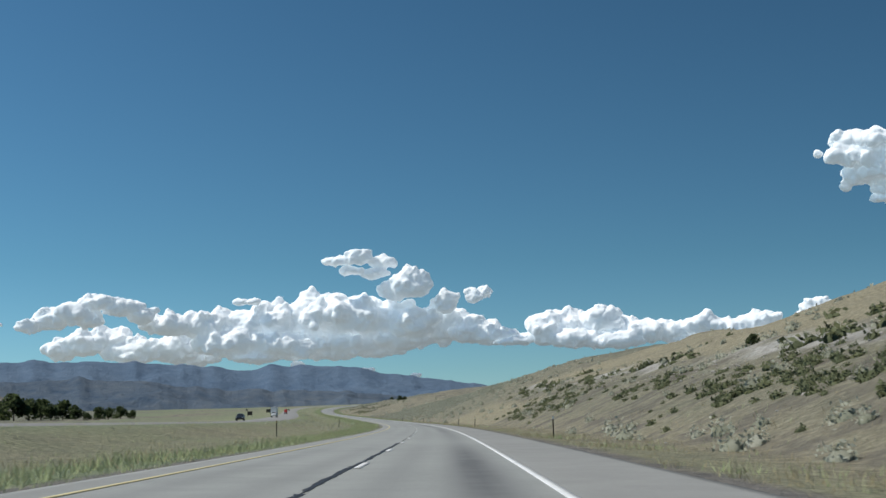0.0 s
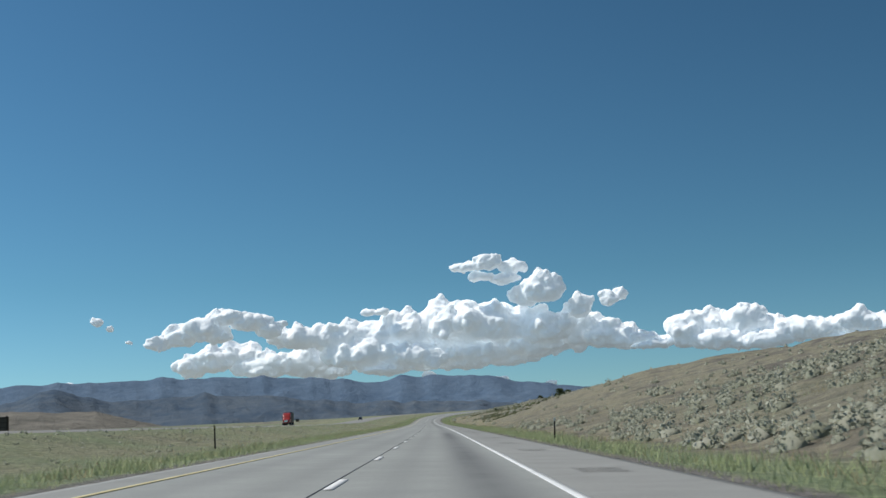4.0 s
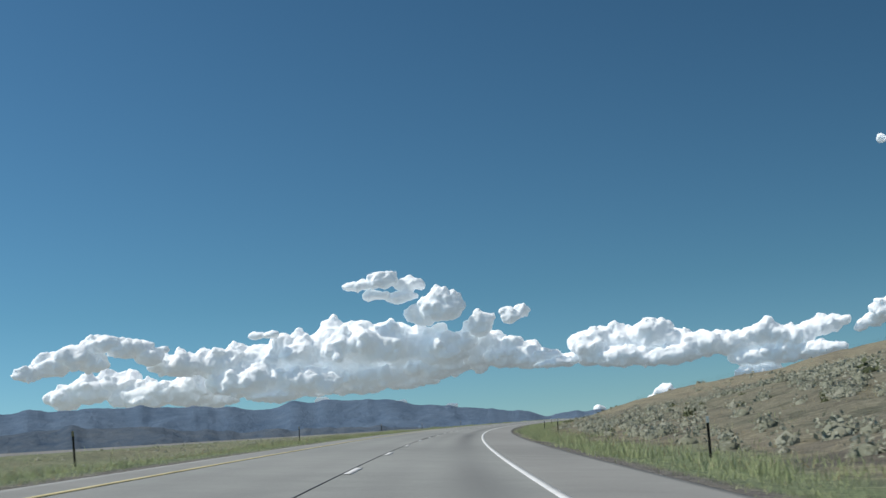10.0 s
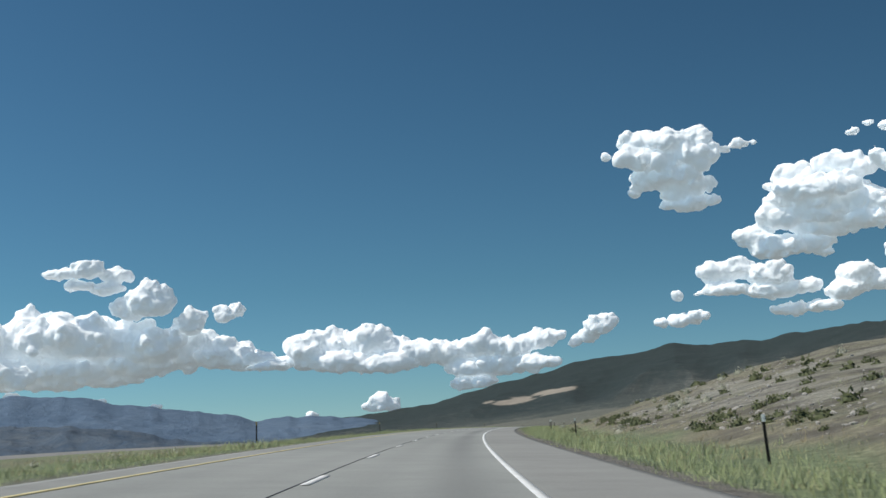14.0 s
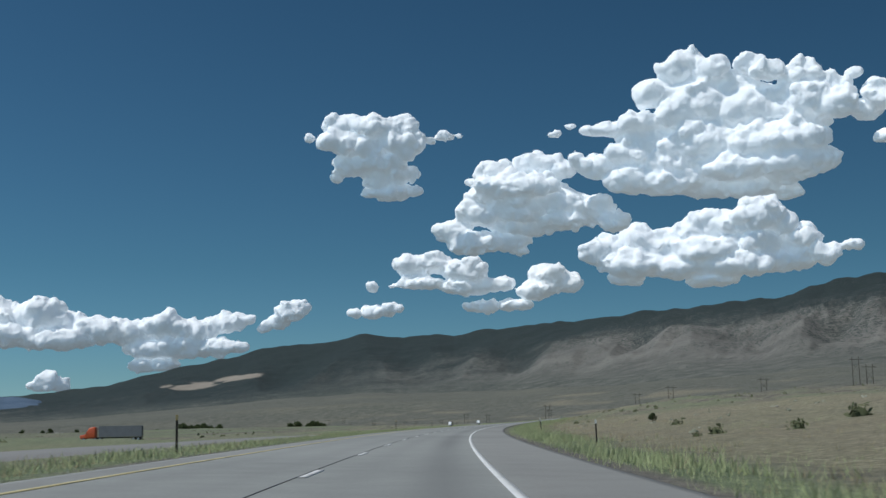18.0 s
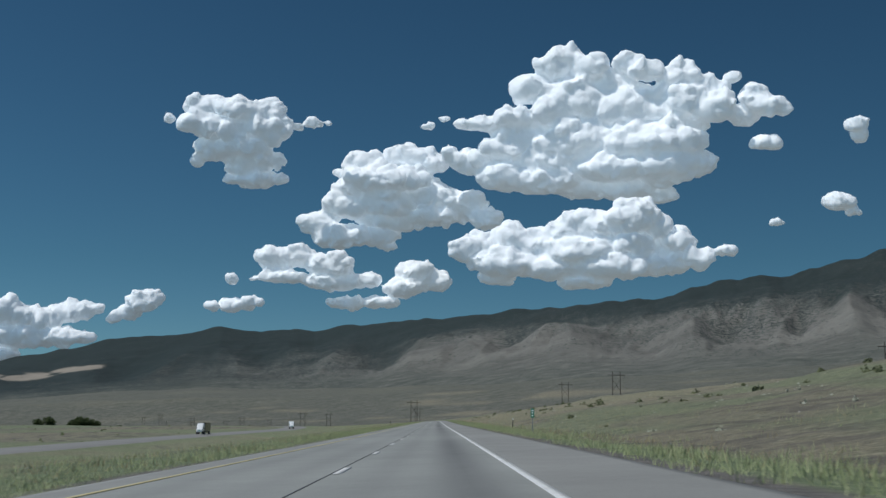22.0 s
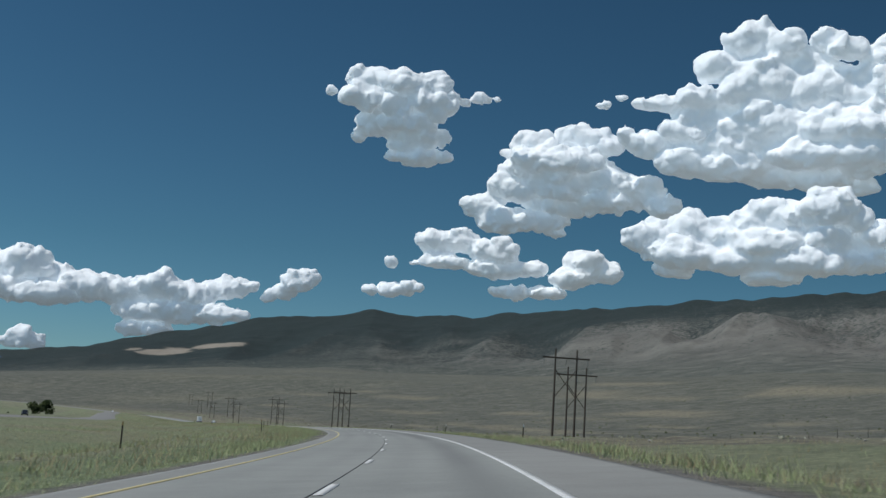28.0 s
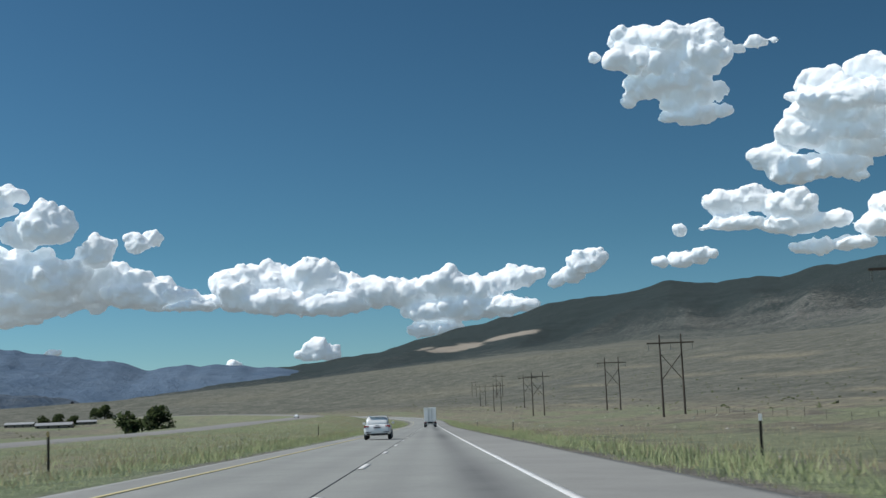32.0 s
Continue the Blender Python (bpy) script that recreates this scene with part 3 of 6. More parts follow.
def cover(s, d):
    """Ground cover by place: green verge, straw, sagebrush and gravel."""
    edge = np.where(d > 0, d - 4.6, -6.6 - d)
    x, y = plan(s, d)
    n1 = fbm(x / 14, y / 14, 3, 31)
    lush = np.interp(s, [-300, 380, 530, 3750, 3850, 4200, 4280, 6000], [0.25, 0.25, 0.9, 0.9, 0.6, 0.4, 0.8, 0.8])
    lush = np.where(d < 0, 0.85, lush)
    lane = 2.6 * ramp01(s, 1960, 2000) * (1 - ramp01(s, 2180, 2300))
    green = lush * ramp01(edge, 0.5, 1.5) * (1 - ramp01(edge + n1 * 1.6, np.where(d > 0, 3.6, 5.0) + lane, np.where(d > 0, 6.6, 9.5) + lane))
    meadow = np.interp(s, [-300, 300, 500, 1300, 2500, 2700, 6000], [0.3, 0.35, 0.6, 0.6, 0.5, 0.6, 0.65])
    field = 0.6 * ramp01(-d, 55, 80) * ramp01(fbm(s / 120, d / 60, 2, 58), -0.1, 0.25)
    bank = 0.75 * np.exp(-((d - along(OTHER_ROAD, s) - 9) / 3.5) ** 2)
    green = np.where(d < 0, np.maximum(np.maximum(green, np.maximum(bank, field)), meadow * (0.8 + 0.6 * n1) * (1 - ramp01(edge, 55, 120))), green)
    patchy = 0.5 * ramp01(fbm(s / 60, d / 13, 3, 59), -0.15, 0.3) * ramp01(s, 2100, 2500) * ramp01(edge, 5, 9) * (1 - ramp01(edge, 70, 160))
    green = np.where(d > 0, np.maximum(green, patchy), green)
    gravel = (1 - ramp01(edge + n1 * 0.5, 0.5, 1.3)) * np.where(edge > -0.3, 1, 0)
    sage = np.where(d > 0, np.interp(s, [-300, 130, 530, 700, 1130, 1290, 1360, 1580, 1680, 2000, 2400, 2800, 6000], [0.5, 0.5, 0.95, 0.3, 0.25, 0.3, 0.85, 0.85, 0.35, 0.5, 0.15, 0.35, 0.4]), 0.2) * ramp01(edge, 7, 14)
    sage = np.maximum(sage, 0.85 * ramp01(abs(d), 110, 260))
    straw = np.where(d > 0, 0.3, 0.8) * ramp01(edge, 5, 9) * (1 - ramp01(edge, 45, 90))
    straw = np.maximum(straw, np.where(d > 0, 1 - lush, 0) * ramp01(edge, 0.8, 2) * (1 - ramp01(edge, 6, 9)))
    mid_d = np.interp(s, [0, 330, 580, 930, 1000, 1230], [29, 33, 26, 26, 27, 36]) + 2.5 * fbm(s / 35, s * 0, 2, 45)
    band = np.exp(-((d - mid_d) / 4.2) ** 2) * np.interp(s, [-100, 330, 360, 565, 580, 610, 630, 920, 940, 1010, 1030, 1210, 1225, 1265, 1290], [1, 1, 0, 0, 0.7, 0.7, 0, 0, 1, 1, 0, 0, 1, 1, 0])
    band = band + np.exp(-((d - 17) / 4.5) ** 2) * ramp01(s, 1840, 1860) * (1 - ramp01(s, 1930, 1960))
    ashen = ramp01(s, 1975, 1995) * (1 - ramp01(s, 2100, 2160)) * ramp01(d + 3 * n1, 14, 18) * (1 - ramp01(d, 50, 70))
    band = np.maximum(band, 0.62 * ashen)
    ledge = band * ramp01(fbm(x / 11, y / 11, 3, 47), -0.35, 0.2)
    tan_band = np.maximum(ramp01(s, 215, 240) * (1 - ramp01(s, 320, 350)) * (1 - ramp01(d + 3 * n1, 20, 25)), ramp01(s, 860, 890) * (1 - ramp01(s, 1000, 1040)) * (1 - ramp01(d + 3 * n1, 17, 20)))
    tan_band = np.maximum(tan_band, ramp01(s, 1110, 1150) * (1 - ramp01(s, 1270, 1310)) * (1 - ramp01(d + 4 * n1, 20, 25)))
    tan_band = np.maximum(tan_band, (1 - ramp01(s, 340, 400)) * ramp01(d, 33, 37))
    tan_band = np.maximum(tan_band, 0.7 * ramp01(s, 1660, 1700) * (1 - ramp01(s, 1800, 1840)) * ramp01(d + 3 * n1, 14, 18)) * ramp01(d, 10.5, 13)
    straw = np.maximum(straw, 0.95 * tan_band) * (1 - 0.7 * ashen)
    golden = np.maximum(ramp01(s, 2440, 2560) * (1 - ramp01(s, 2780, 2900)), 0.85 * ramp01(s, 3250, 3420) * (1 - ramp01(s, 3650, 3760))) * ramp01(d, 10, 13) * (1 - ramp01(d, 70, 130))
    straw = np.maximum(straw, 0.9 * golden)
    green = green * (1 - 0.8 * golden)
    sage = sage * (1 - 0.7 * golden)
    streak = ramp01(fbm(s / 170, d / 13, 3, 48), 0.25, 0.6) * ramp01(abs(d), 60, 140) * ramp01(s, 2000, 2400)
    straw = np.maximum(straw, 0.35 * streak)
    sage = sage * (1 - 0.8 * streak)
    return {"green": np.clip(green, 0, 1), "gravel": gravel, "sage": sage * (1 - 0.9 * tan_band), "straw": straw, "ledge": np.where(d > 0, ledge, 0), "scrubland": ramp01(d, 100, 230) * ramp01(s, 2000, 2500) * (1 - 0.9 * streak)}


# ---- ground ----
D_LEFT = -np.concatenate([np.arange(6.5, 16, 0.8), np.arange(16, 60, 2.2), np.geomspace(60, 1000, 34)])[::-1]
D_RIGHT = np.concatenate([np.arange(4.5, 16, 0.8), np.arange(16, 120, 2.2), np.geomspace(120, 1000, 28)])
S_ROWS = np.concatenate([np.arange(-200.0, 2300, 3.6), np.arange(2300, S_END - 4, 6.0)])
for name, dd in (("ground", D_RIGHT), ("ground_median", D_LEFT)):
    sg, dg = np.meshgrid(S_ROWS, dd, indexing="ij")
    xg, yg = plan(sg, dg)
    g = sheet(name, xg, yg, ground_z(sg, dg), GROUND, cover(sg, dg))
    tagged(g, "dry grass and sagebrush ground along the road", "ground", kind="structure")

az_g, r_g = np.meshgrid(np.linspace(-180, 180, 361), np.concatenate([np.linspace(0, 2400, 50), np.geomspace(2450, 17500, 70)]), indexing="ij")
xo, yo = BEND[0] - np.sin(np.radians(az_g)) * r_g, BEND[1] + np.cos(np.radians(az_g)) * r_g
so, do = nearest(xo.ravel(), yo.ravel())
so, do = so.reshape(xo.shape), do.reshape(xo.shape)
zo = far_height(xo, yo)
q_o = r_g / np.interp(az_g, CREST_AZ, CREST_R)
under = np.where((az_g < -4) & (az_g > -112), ramp01(q_o, 0.44, 0.5) * 90 + ramp01(q_o, 0.5, 0.62) * 240, 0)
zo = zo - under - 14 * (1 - ramp01(abs(do), 860, 985))
near_w = 1 - ramp01(abs(do), 150, 950)
flat_z = np.interp(so, SS, CZ) - 30
zo = zo * (1 - near_w) + np.minimum(zo, flat_z) * near_w
one = np.ones_like(zo)
streaks = ramp01(fbm(az_g / 4, r_g / 70, 3, 49), 0.25, 0.6)
plain_ob = sheet("ground_plain", xo, yo, zo, GROUND, {"green": one * 0.1, "gravel": one * 0, "sage": 0.85 - 0.6 * streaks, "straw": 0.3 * streaks, "ledge": one * 0, "scrubland": 1 - 0.25 * streaks})
tagged(plain_ob, "wide dry sagebrush plain below the mesa", "plain", kind="structure")


# ---- road ----
def ribbon(name, s0, s1, d0, d1, mat, lift, step=5.0, across=1, parent=None, attrs=None, side=None, skirt=0.02):
    """A strip that follows the road, with a thin skirt at each side."""
    s = np.arange(s0, s1 + 0.01, (s1 - s0) / max(1, round((s1 - s0) / step)))
    d = np.linspace(d0, d1, across + 1)
    d = np.concatenate([[d[0] - skirt], d, [d[-1] + skirt]])
    sg, dg = np.meshgrid(s, d, indexing="ij")
    centre = along(side, s)[:, None] if side else 0
    x, y = plan(sg, dg + centre)
    z = np.interp(sg, SS, CZ) + near_rise(sg, dg + centre) + lift
    z[:, 0] -= lift + 0.25
    z[:, -1] -= lift + 0.25
    ob = sheet(name, x, y, z, mat, attrs(sg, dg) if attrs else None, parent)
    return ob


def wear(s, d):
    x, y = plan(s, d)
    n1 = fbm(x / 30, y / 30, 2, 41)
    tracks = sum(a * np.exp(-((d - c) / w) ** 2) for c, w, a in ((0.75, 0.55, 0.75), (-0.85, 0.4, 0.22), (-2.8, 0.4, 0.2), (-4.5, 0.4, 0.2)))
    pale = ramp01(d, 1.95, 2.1) * 0.8 + ramp01(-d, 5.6, 5.7) * 0.7
    return {"worn": np.clip(tracks * (0.8 + 0.4 * n1), 0, 1), "pale": pale}


road = ribbon("road", -200, S_END - 6, -6.6, 4.6, PAVEMENT, 0.05, 5.0, 44, None, wear)
tagged(road, "grey worn concrete highway carriageway with two lanes", "road", kind="structure")
other = ribbon("road_other", -200, S_END - 6, -5.6, 5.6, OTHER_PAVEMENT, 0.25, 6.0, 4, None, None, OTHER_ROAD, 2.2)
tagged(other, "pale concrete carriageway beyond the grass median", "road", kind="structure")
edge_line = ribbon("edge_line", -200, S_END - 8, 1.76, 1.92, WHITE_PAINT, 0.062, 5.0, 1, road)
tagged(edge_line, "white painted edge line", kind="structure")
yellow_line = ribbon("yellow_line", -200, S_END - 8, -5.57, -5.43, YELLOW_PAINT, 0.062, 5.0, 1, road)
tagged(yellow_line, "yellow painted edge line", kind="structure")
seam = ribbon("lane_seam", -200, S_END - 8, -1.98, -1.955, TAR, 0.058, 5.0, 1, road)
tagged(seam, "dark joint between the lanes", kind="structure")
for i in range(325):
    s0 = i * 15.3 + 3.0
    s0 += float(np.interp(s0, DASH_S, DASH_SHIFT)) - 1.8
    ribbon("lane_dash", s0, s0 + 3.6, -1.92, -1.76, WHITE_PAINT, 0.064, 1.8, 1, road)


# ---- mesa and far mountains ----
def mesa_material():
    m, n, l, b = material("mesa_slope", 0.95)
    fine, mid, wide = noise_at(n, l, 15, 5, 0.75), noise_at(n, l, 70, 6, 0.7), noise_at(n, l, 400, 5, 0.65)
    bare = ramp(n, l, wide, [(0.36, (0.14, 0.13, 0.118)), (0.5, (0.195, 0.182, 0.163)), (0.64, (0.255, 0.24, 0.213))])
    scrub = ramp(n, l, mid, [(0.42, (0.075, 0.085, 0.066)), (0.58, (0.14, 0.147, 0.118))])
    # dark juniper forest, its green tinted blue to stand for haze
    wood = ramp(n, l, fine, [(0.4, (0.007, 0.014, 0.015)), (0.5, (0.014, 0.026, 0.024)), (0.62, (0.027, 0.042, 0.036))])
    c = mix(n, l, math_node(n, l, "MULTIPLY", attribute(n, "scrub"), ramp(n, l, mid, [(0.25, (0,)), (0.5, (1,))])), bare, scrub)
    foot = ramp(n, l, mid, [(0.36, (0.07, 0.077, 0.062)), (0.55, (0.127, 0.131, 0.109)), (0.66, (0.195, 0.192, 0.16))])
    c = mix(n, l, attribute(n, "foot"), c, foot)
    dots = math_node(n, l, "ADD", attribute(n, "forest"), math_node(n, l, "MULTIPLY", math_node(n, l, "SUBTRACT", fine, 0.5), 9.0))
    c = mix(n, l, ramp(n, l, dots, [(0.42, (0,)), (0.58, (1,))]), c, wood)
    c = mix(n, l, attribute(n, "clearing"), c, ramp(n, l, mid, [(0.3, (0.25, 0.22, 0.175)), (0.7, (0.34, 0.3, 0.245))]))
    l.new(c, b.inputs["Base Color"])
    bump(n, l, b, mid, 0.5, 22)
    return m


az_m, q_m = np.meshgrid(np.linspace(-100, -5, 1000), np.concatenate([np.linspace(0.44, 1.0, 120), np.linspace(1.01, 1.3, 12)]), indexing="ij")
rc = np.interp(az_m, CREST_AZ, CREST_R)
r_m = rc * q_m
xm, ym = BEND[0] - np.sin(np.radians(az_m)) * r_m, BEND[1] + np.cos(np.radians(az_m)) * r_m
zm = far_height(xm, ym)
spur_w = np.interp(az_m, [-110, -60, -38, -30, -20, -5], [1, 1, 1, 0.7, 0.35, 0.2])
lean = az_m + 4.0 * q_m
spur = 1 - 2 * abs(fbm(lean / 3.6, q_m * 2.0, 2, 61))
gully = 1 - 2 * abs(fbm(lean / 1.1 + 1.5 * q_m, q_m * 6.0, 3, 67))
body_w = ramp01(q_m, 0.5, 0.7) * (1 - ramp01(q_m, 0.74, 0.98))
zm = zm + spur_w * body_w * (62 * spur + 14 * gully) + 7 * fbm(az_m / 0.8, q_m * 16, 3, 71) * ramp01(q_m, 0.5, 0.65)
zm = zm - 14 * (1 - ramp01(q_m, 0.45, 0.5))
zm = zm + 8 * fbm(xm / 260, ym / 260, 5, 73) * ramp01(q_m, 0.5, 0.65) * (1 - ramp01(q_m, 0.85, 0.97))
zm = zm + 16 * fbm(az_m / 1.4, az_m * 0, 3, 75) * ramp01(q_m, 0.93, 1.0)
el_m = np.degrees(np.arctan2(zm - BEND[2], r_m))
el_c = np.interp(az_m, CREST_AZ, CREST_EL)
rel = el_m / np.maximum(el_c, 0.3)
wander = fbm(az_m / 5, q_m * 5, 4, 77) * 0.7 + 0.6 * fbm(xm / 260, ym / 260, 4, 79)
line = np.interp(az_m, [-110, -60, -50, -44, -40, -36, -32, -28, -20, -12, -5], [0.66, 0.66, 0.68, 0.68, 0.72, 0.6, 0.5, 0.44, 0.42, 0.45, 0.6])
forest = 0.5 + (rel - line) * 4.5 + wander * 0.5 - 0.75 * spur_w * body_w * (spur + 0.4 * gully) * (1 - 0.8 * ramp01(rel, 0.72, 0.95))
clearing = np.zeros_like(rel)
for a0, e0, wa, we in ((-20.4, 2.12, 0.85, 0.13), (-22.6, 2.5, 1.0, 0.1), (-19.3, 2.15, 0.3, 0.05), (-20.1, 1.0, 1.3, 0.06)):
    skew = (el_m - e0 + (az_m - a0) * 0.13) / we
    clearing = np.maximum(clearing, 1 - ramp01(np.hypot((az_m - a0) / wa, skew) + wander * 0.7, 0.8, 1.1))
mesa = sheet("mesa", xm, ym, zm, mesa_material(), {"forest": np.clip(forest, -0.5, 2.0), "scrub": 0.35 + 0.65 * (1 - ramp01(rel, 0.15, 0.55)), "clearing": clearing, "foot": 1 - ramp01(q_m, 0.46, 0.66)})
tagged(mesa, "long mesa with dark juniper forest over bare grey slopes", "mesa", kind="structure")


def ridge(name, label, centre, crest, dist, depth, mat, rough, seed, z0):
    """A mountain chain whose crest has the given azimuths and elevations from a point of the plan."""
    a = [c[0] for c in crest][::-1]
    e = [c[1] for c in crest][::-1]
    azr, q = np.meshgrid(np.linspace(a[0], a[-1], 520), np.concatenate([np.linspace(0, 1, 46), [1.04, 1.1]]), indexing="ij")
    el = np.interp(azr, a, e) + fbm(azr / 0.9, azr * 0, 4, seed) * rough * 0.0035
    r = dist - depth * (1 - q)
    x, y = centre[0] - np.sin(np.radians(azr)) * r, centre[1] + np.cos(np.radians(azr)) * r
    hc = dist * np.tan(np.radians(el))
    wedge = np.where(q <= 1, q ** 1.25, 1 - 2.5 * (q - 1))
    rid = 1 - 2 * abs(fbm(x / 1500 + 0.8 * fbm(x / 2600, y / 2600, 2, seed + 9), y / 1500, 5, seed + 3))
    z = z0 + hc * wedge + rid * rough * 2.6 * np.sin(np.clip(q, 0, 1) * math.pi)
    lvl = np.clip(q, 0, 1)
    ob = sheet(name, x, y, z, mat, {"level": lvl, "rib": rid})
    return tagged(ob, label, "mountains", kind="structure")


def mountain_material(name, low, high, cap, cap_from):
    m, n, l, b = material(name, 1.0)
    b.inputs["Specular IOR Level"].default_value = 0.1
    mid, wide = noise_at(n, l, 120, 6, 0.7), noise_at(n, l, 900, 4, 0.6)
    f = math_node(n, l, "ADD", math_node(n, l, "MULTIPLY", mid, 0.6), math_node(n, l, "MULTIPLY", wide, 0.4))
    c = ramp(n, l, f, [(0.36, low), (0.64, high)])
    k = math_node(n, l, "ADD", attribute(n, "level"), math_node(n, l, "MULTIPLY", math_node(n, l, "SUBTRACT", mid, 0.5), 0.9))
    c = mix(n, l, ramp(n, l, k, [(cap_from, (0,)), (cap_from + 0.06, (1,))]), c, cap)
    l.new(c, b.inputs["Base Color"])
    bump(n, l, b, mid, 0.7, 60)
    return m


START = (23.5, 839.0)
# the range's aerial haze is mixed into its base colour as blue
ridge("mountain_range", "distant mountain range with blue haze in its colour and faint snow near the summits", START,
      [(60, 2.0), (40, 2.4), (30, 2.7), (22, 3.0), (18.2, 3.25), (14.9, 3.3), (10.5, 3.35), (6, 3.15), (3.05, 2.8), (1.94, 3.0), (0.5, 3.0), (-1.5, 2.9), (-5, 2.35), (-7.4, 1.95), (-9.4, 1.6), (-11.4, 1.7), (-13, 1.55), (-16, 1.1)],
      13300, 3000, mountain_material("hazed_mountain", (0.085, 0.132, 0.2), (0.14, 0.195, 0.265), (0.4, 0.44, 0.49), 1.0), 26, 101, 40)
# dark foothill tones with distance haze painted in as blue
ridge("foothills", "dark foothills with blue haze in their colour before the mountains", START,
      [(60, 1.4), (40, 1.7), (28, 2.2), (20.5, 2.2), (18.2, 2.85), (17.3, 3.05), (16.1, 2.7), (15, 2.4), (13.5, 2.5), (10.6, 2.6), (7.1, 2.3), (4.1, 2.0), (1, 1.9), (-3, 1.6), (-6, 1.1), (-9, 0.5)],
      10400, 2400, mountain_material("hazed_foothill", (0.055, 0.088, 0.135), (0.13, 0.155, 0.18), (0.2, 0.19, 0.17), 1.3), 30, 131, 30)
ridge("badlands", "low tan badland hills across the plain", START,
      [(70, 1.6), (40, 1.8), (25, 2.0), (19.6, 2.25), (17.5, 2.1), (16, 2.15), (14.5, 1.75), (13, 1.35), (10, 0.9), (7, 1.05), (5, 0.8), (3, 0.9), (-1, 0.5), (-5, 0.2)],
      5400, 1900, mountain_material("tan_badland", (0.11, 0.108, 0.094), (0.24, 0.22, 0.185), (0.1, 0.1, 0.075), 1.3), 14, 151, 16)


# ---- clouds ----
# emission added to the clouds in place of light scattered inside them
CLOUD_GLOW = 0.2


def cloud_material():
    m, n, l, b = material("cloud", 1.0)
    b.inputs["Specular IOR Level"].default_value = 0.0
    b.inputs["Subsurface Weight"].default_value, b.inputs["Subsurface Scale"].default_value = 0.35, 60 * K
    b.inputs["Subsurface Radius"].default_value = (1.0, 1.0, 1.0)
    c = ramp(n, l, noise_at(n, l, 300, 5, 0.65), [(0.3, (0.82, 0.84, 0.86)), (0.7, (0.91, 0.925, 0.935))])
    l.new(c, b.inputs["Base Color"])
    b.inputs["Emission Color"].default_value, b.inputs["Emission Strength"].default_value = (0.8, 0.92, 1.0, 1), CLOUD_GLOW
    bump(n, l, b, noise_at(n, l, 60, 5, 0.65), 0.3, 40)
    return m


def vnoise3(p, seed=0):
    """Smooth noise of points, 0 to 1."""
    i = np.floor(p)
    f = p - i
    f = f * f * (3 - 2 * f)
    out = 0
    for dx in (0, 1):
        for dy in (0, 1):
            for dz in (0, 1):
                w = (f[:, 0] if dx else 1 - f[:, 0]) * (f[:, 1] if dy else 1 - f[:, 1]) * (f[:, 2] if dz else 1 - f[:, 2])
                out = out + w * cell(i[:, 0] + dx + 57 * (i[:, 2] + dz), i[:, 1] + dy + 131 * (i[:, 2] + dz), seed)
    return out


def ball(level):
    bm = bmesh.new()
    bmesh.ops.create_icosphere(bm, subdivisions=level, radius=1.0)
    v = np.array([x.co[:] for x in bm.verts])
    f = np.array([[x.index for x in g.verts] for g in bm.faces])
    bm.free()
    return v, f


BALLS = {k: ball(k) for k in (1, 2, 3)}
CLOUD = cloud_material()


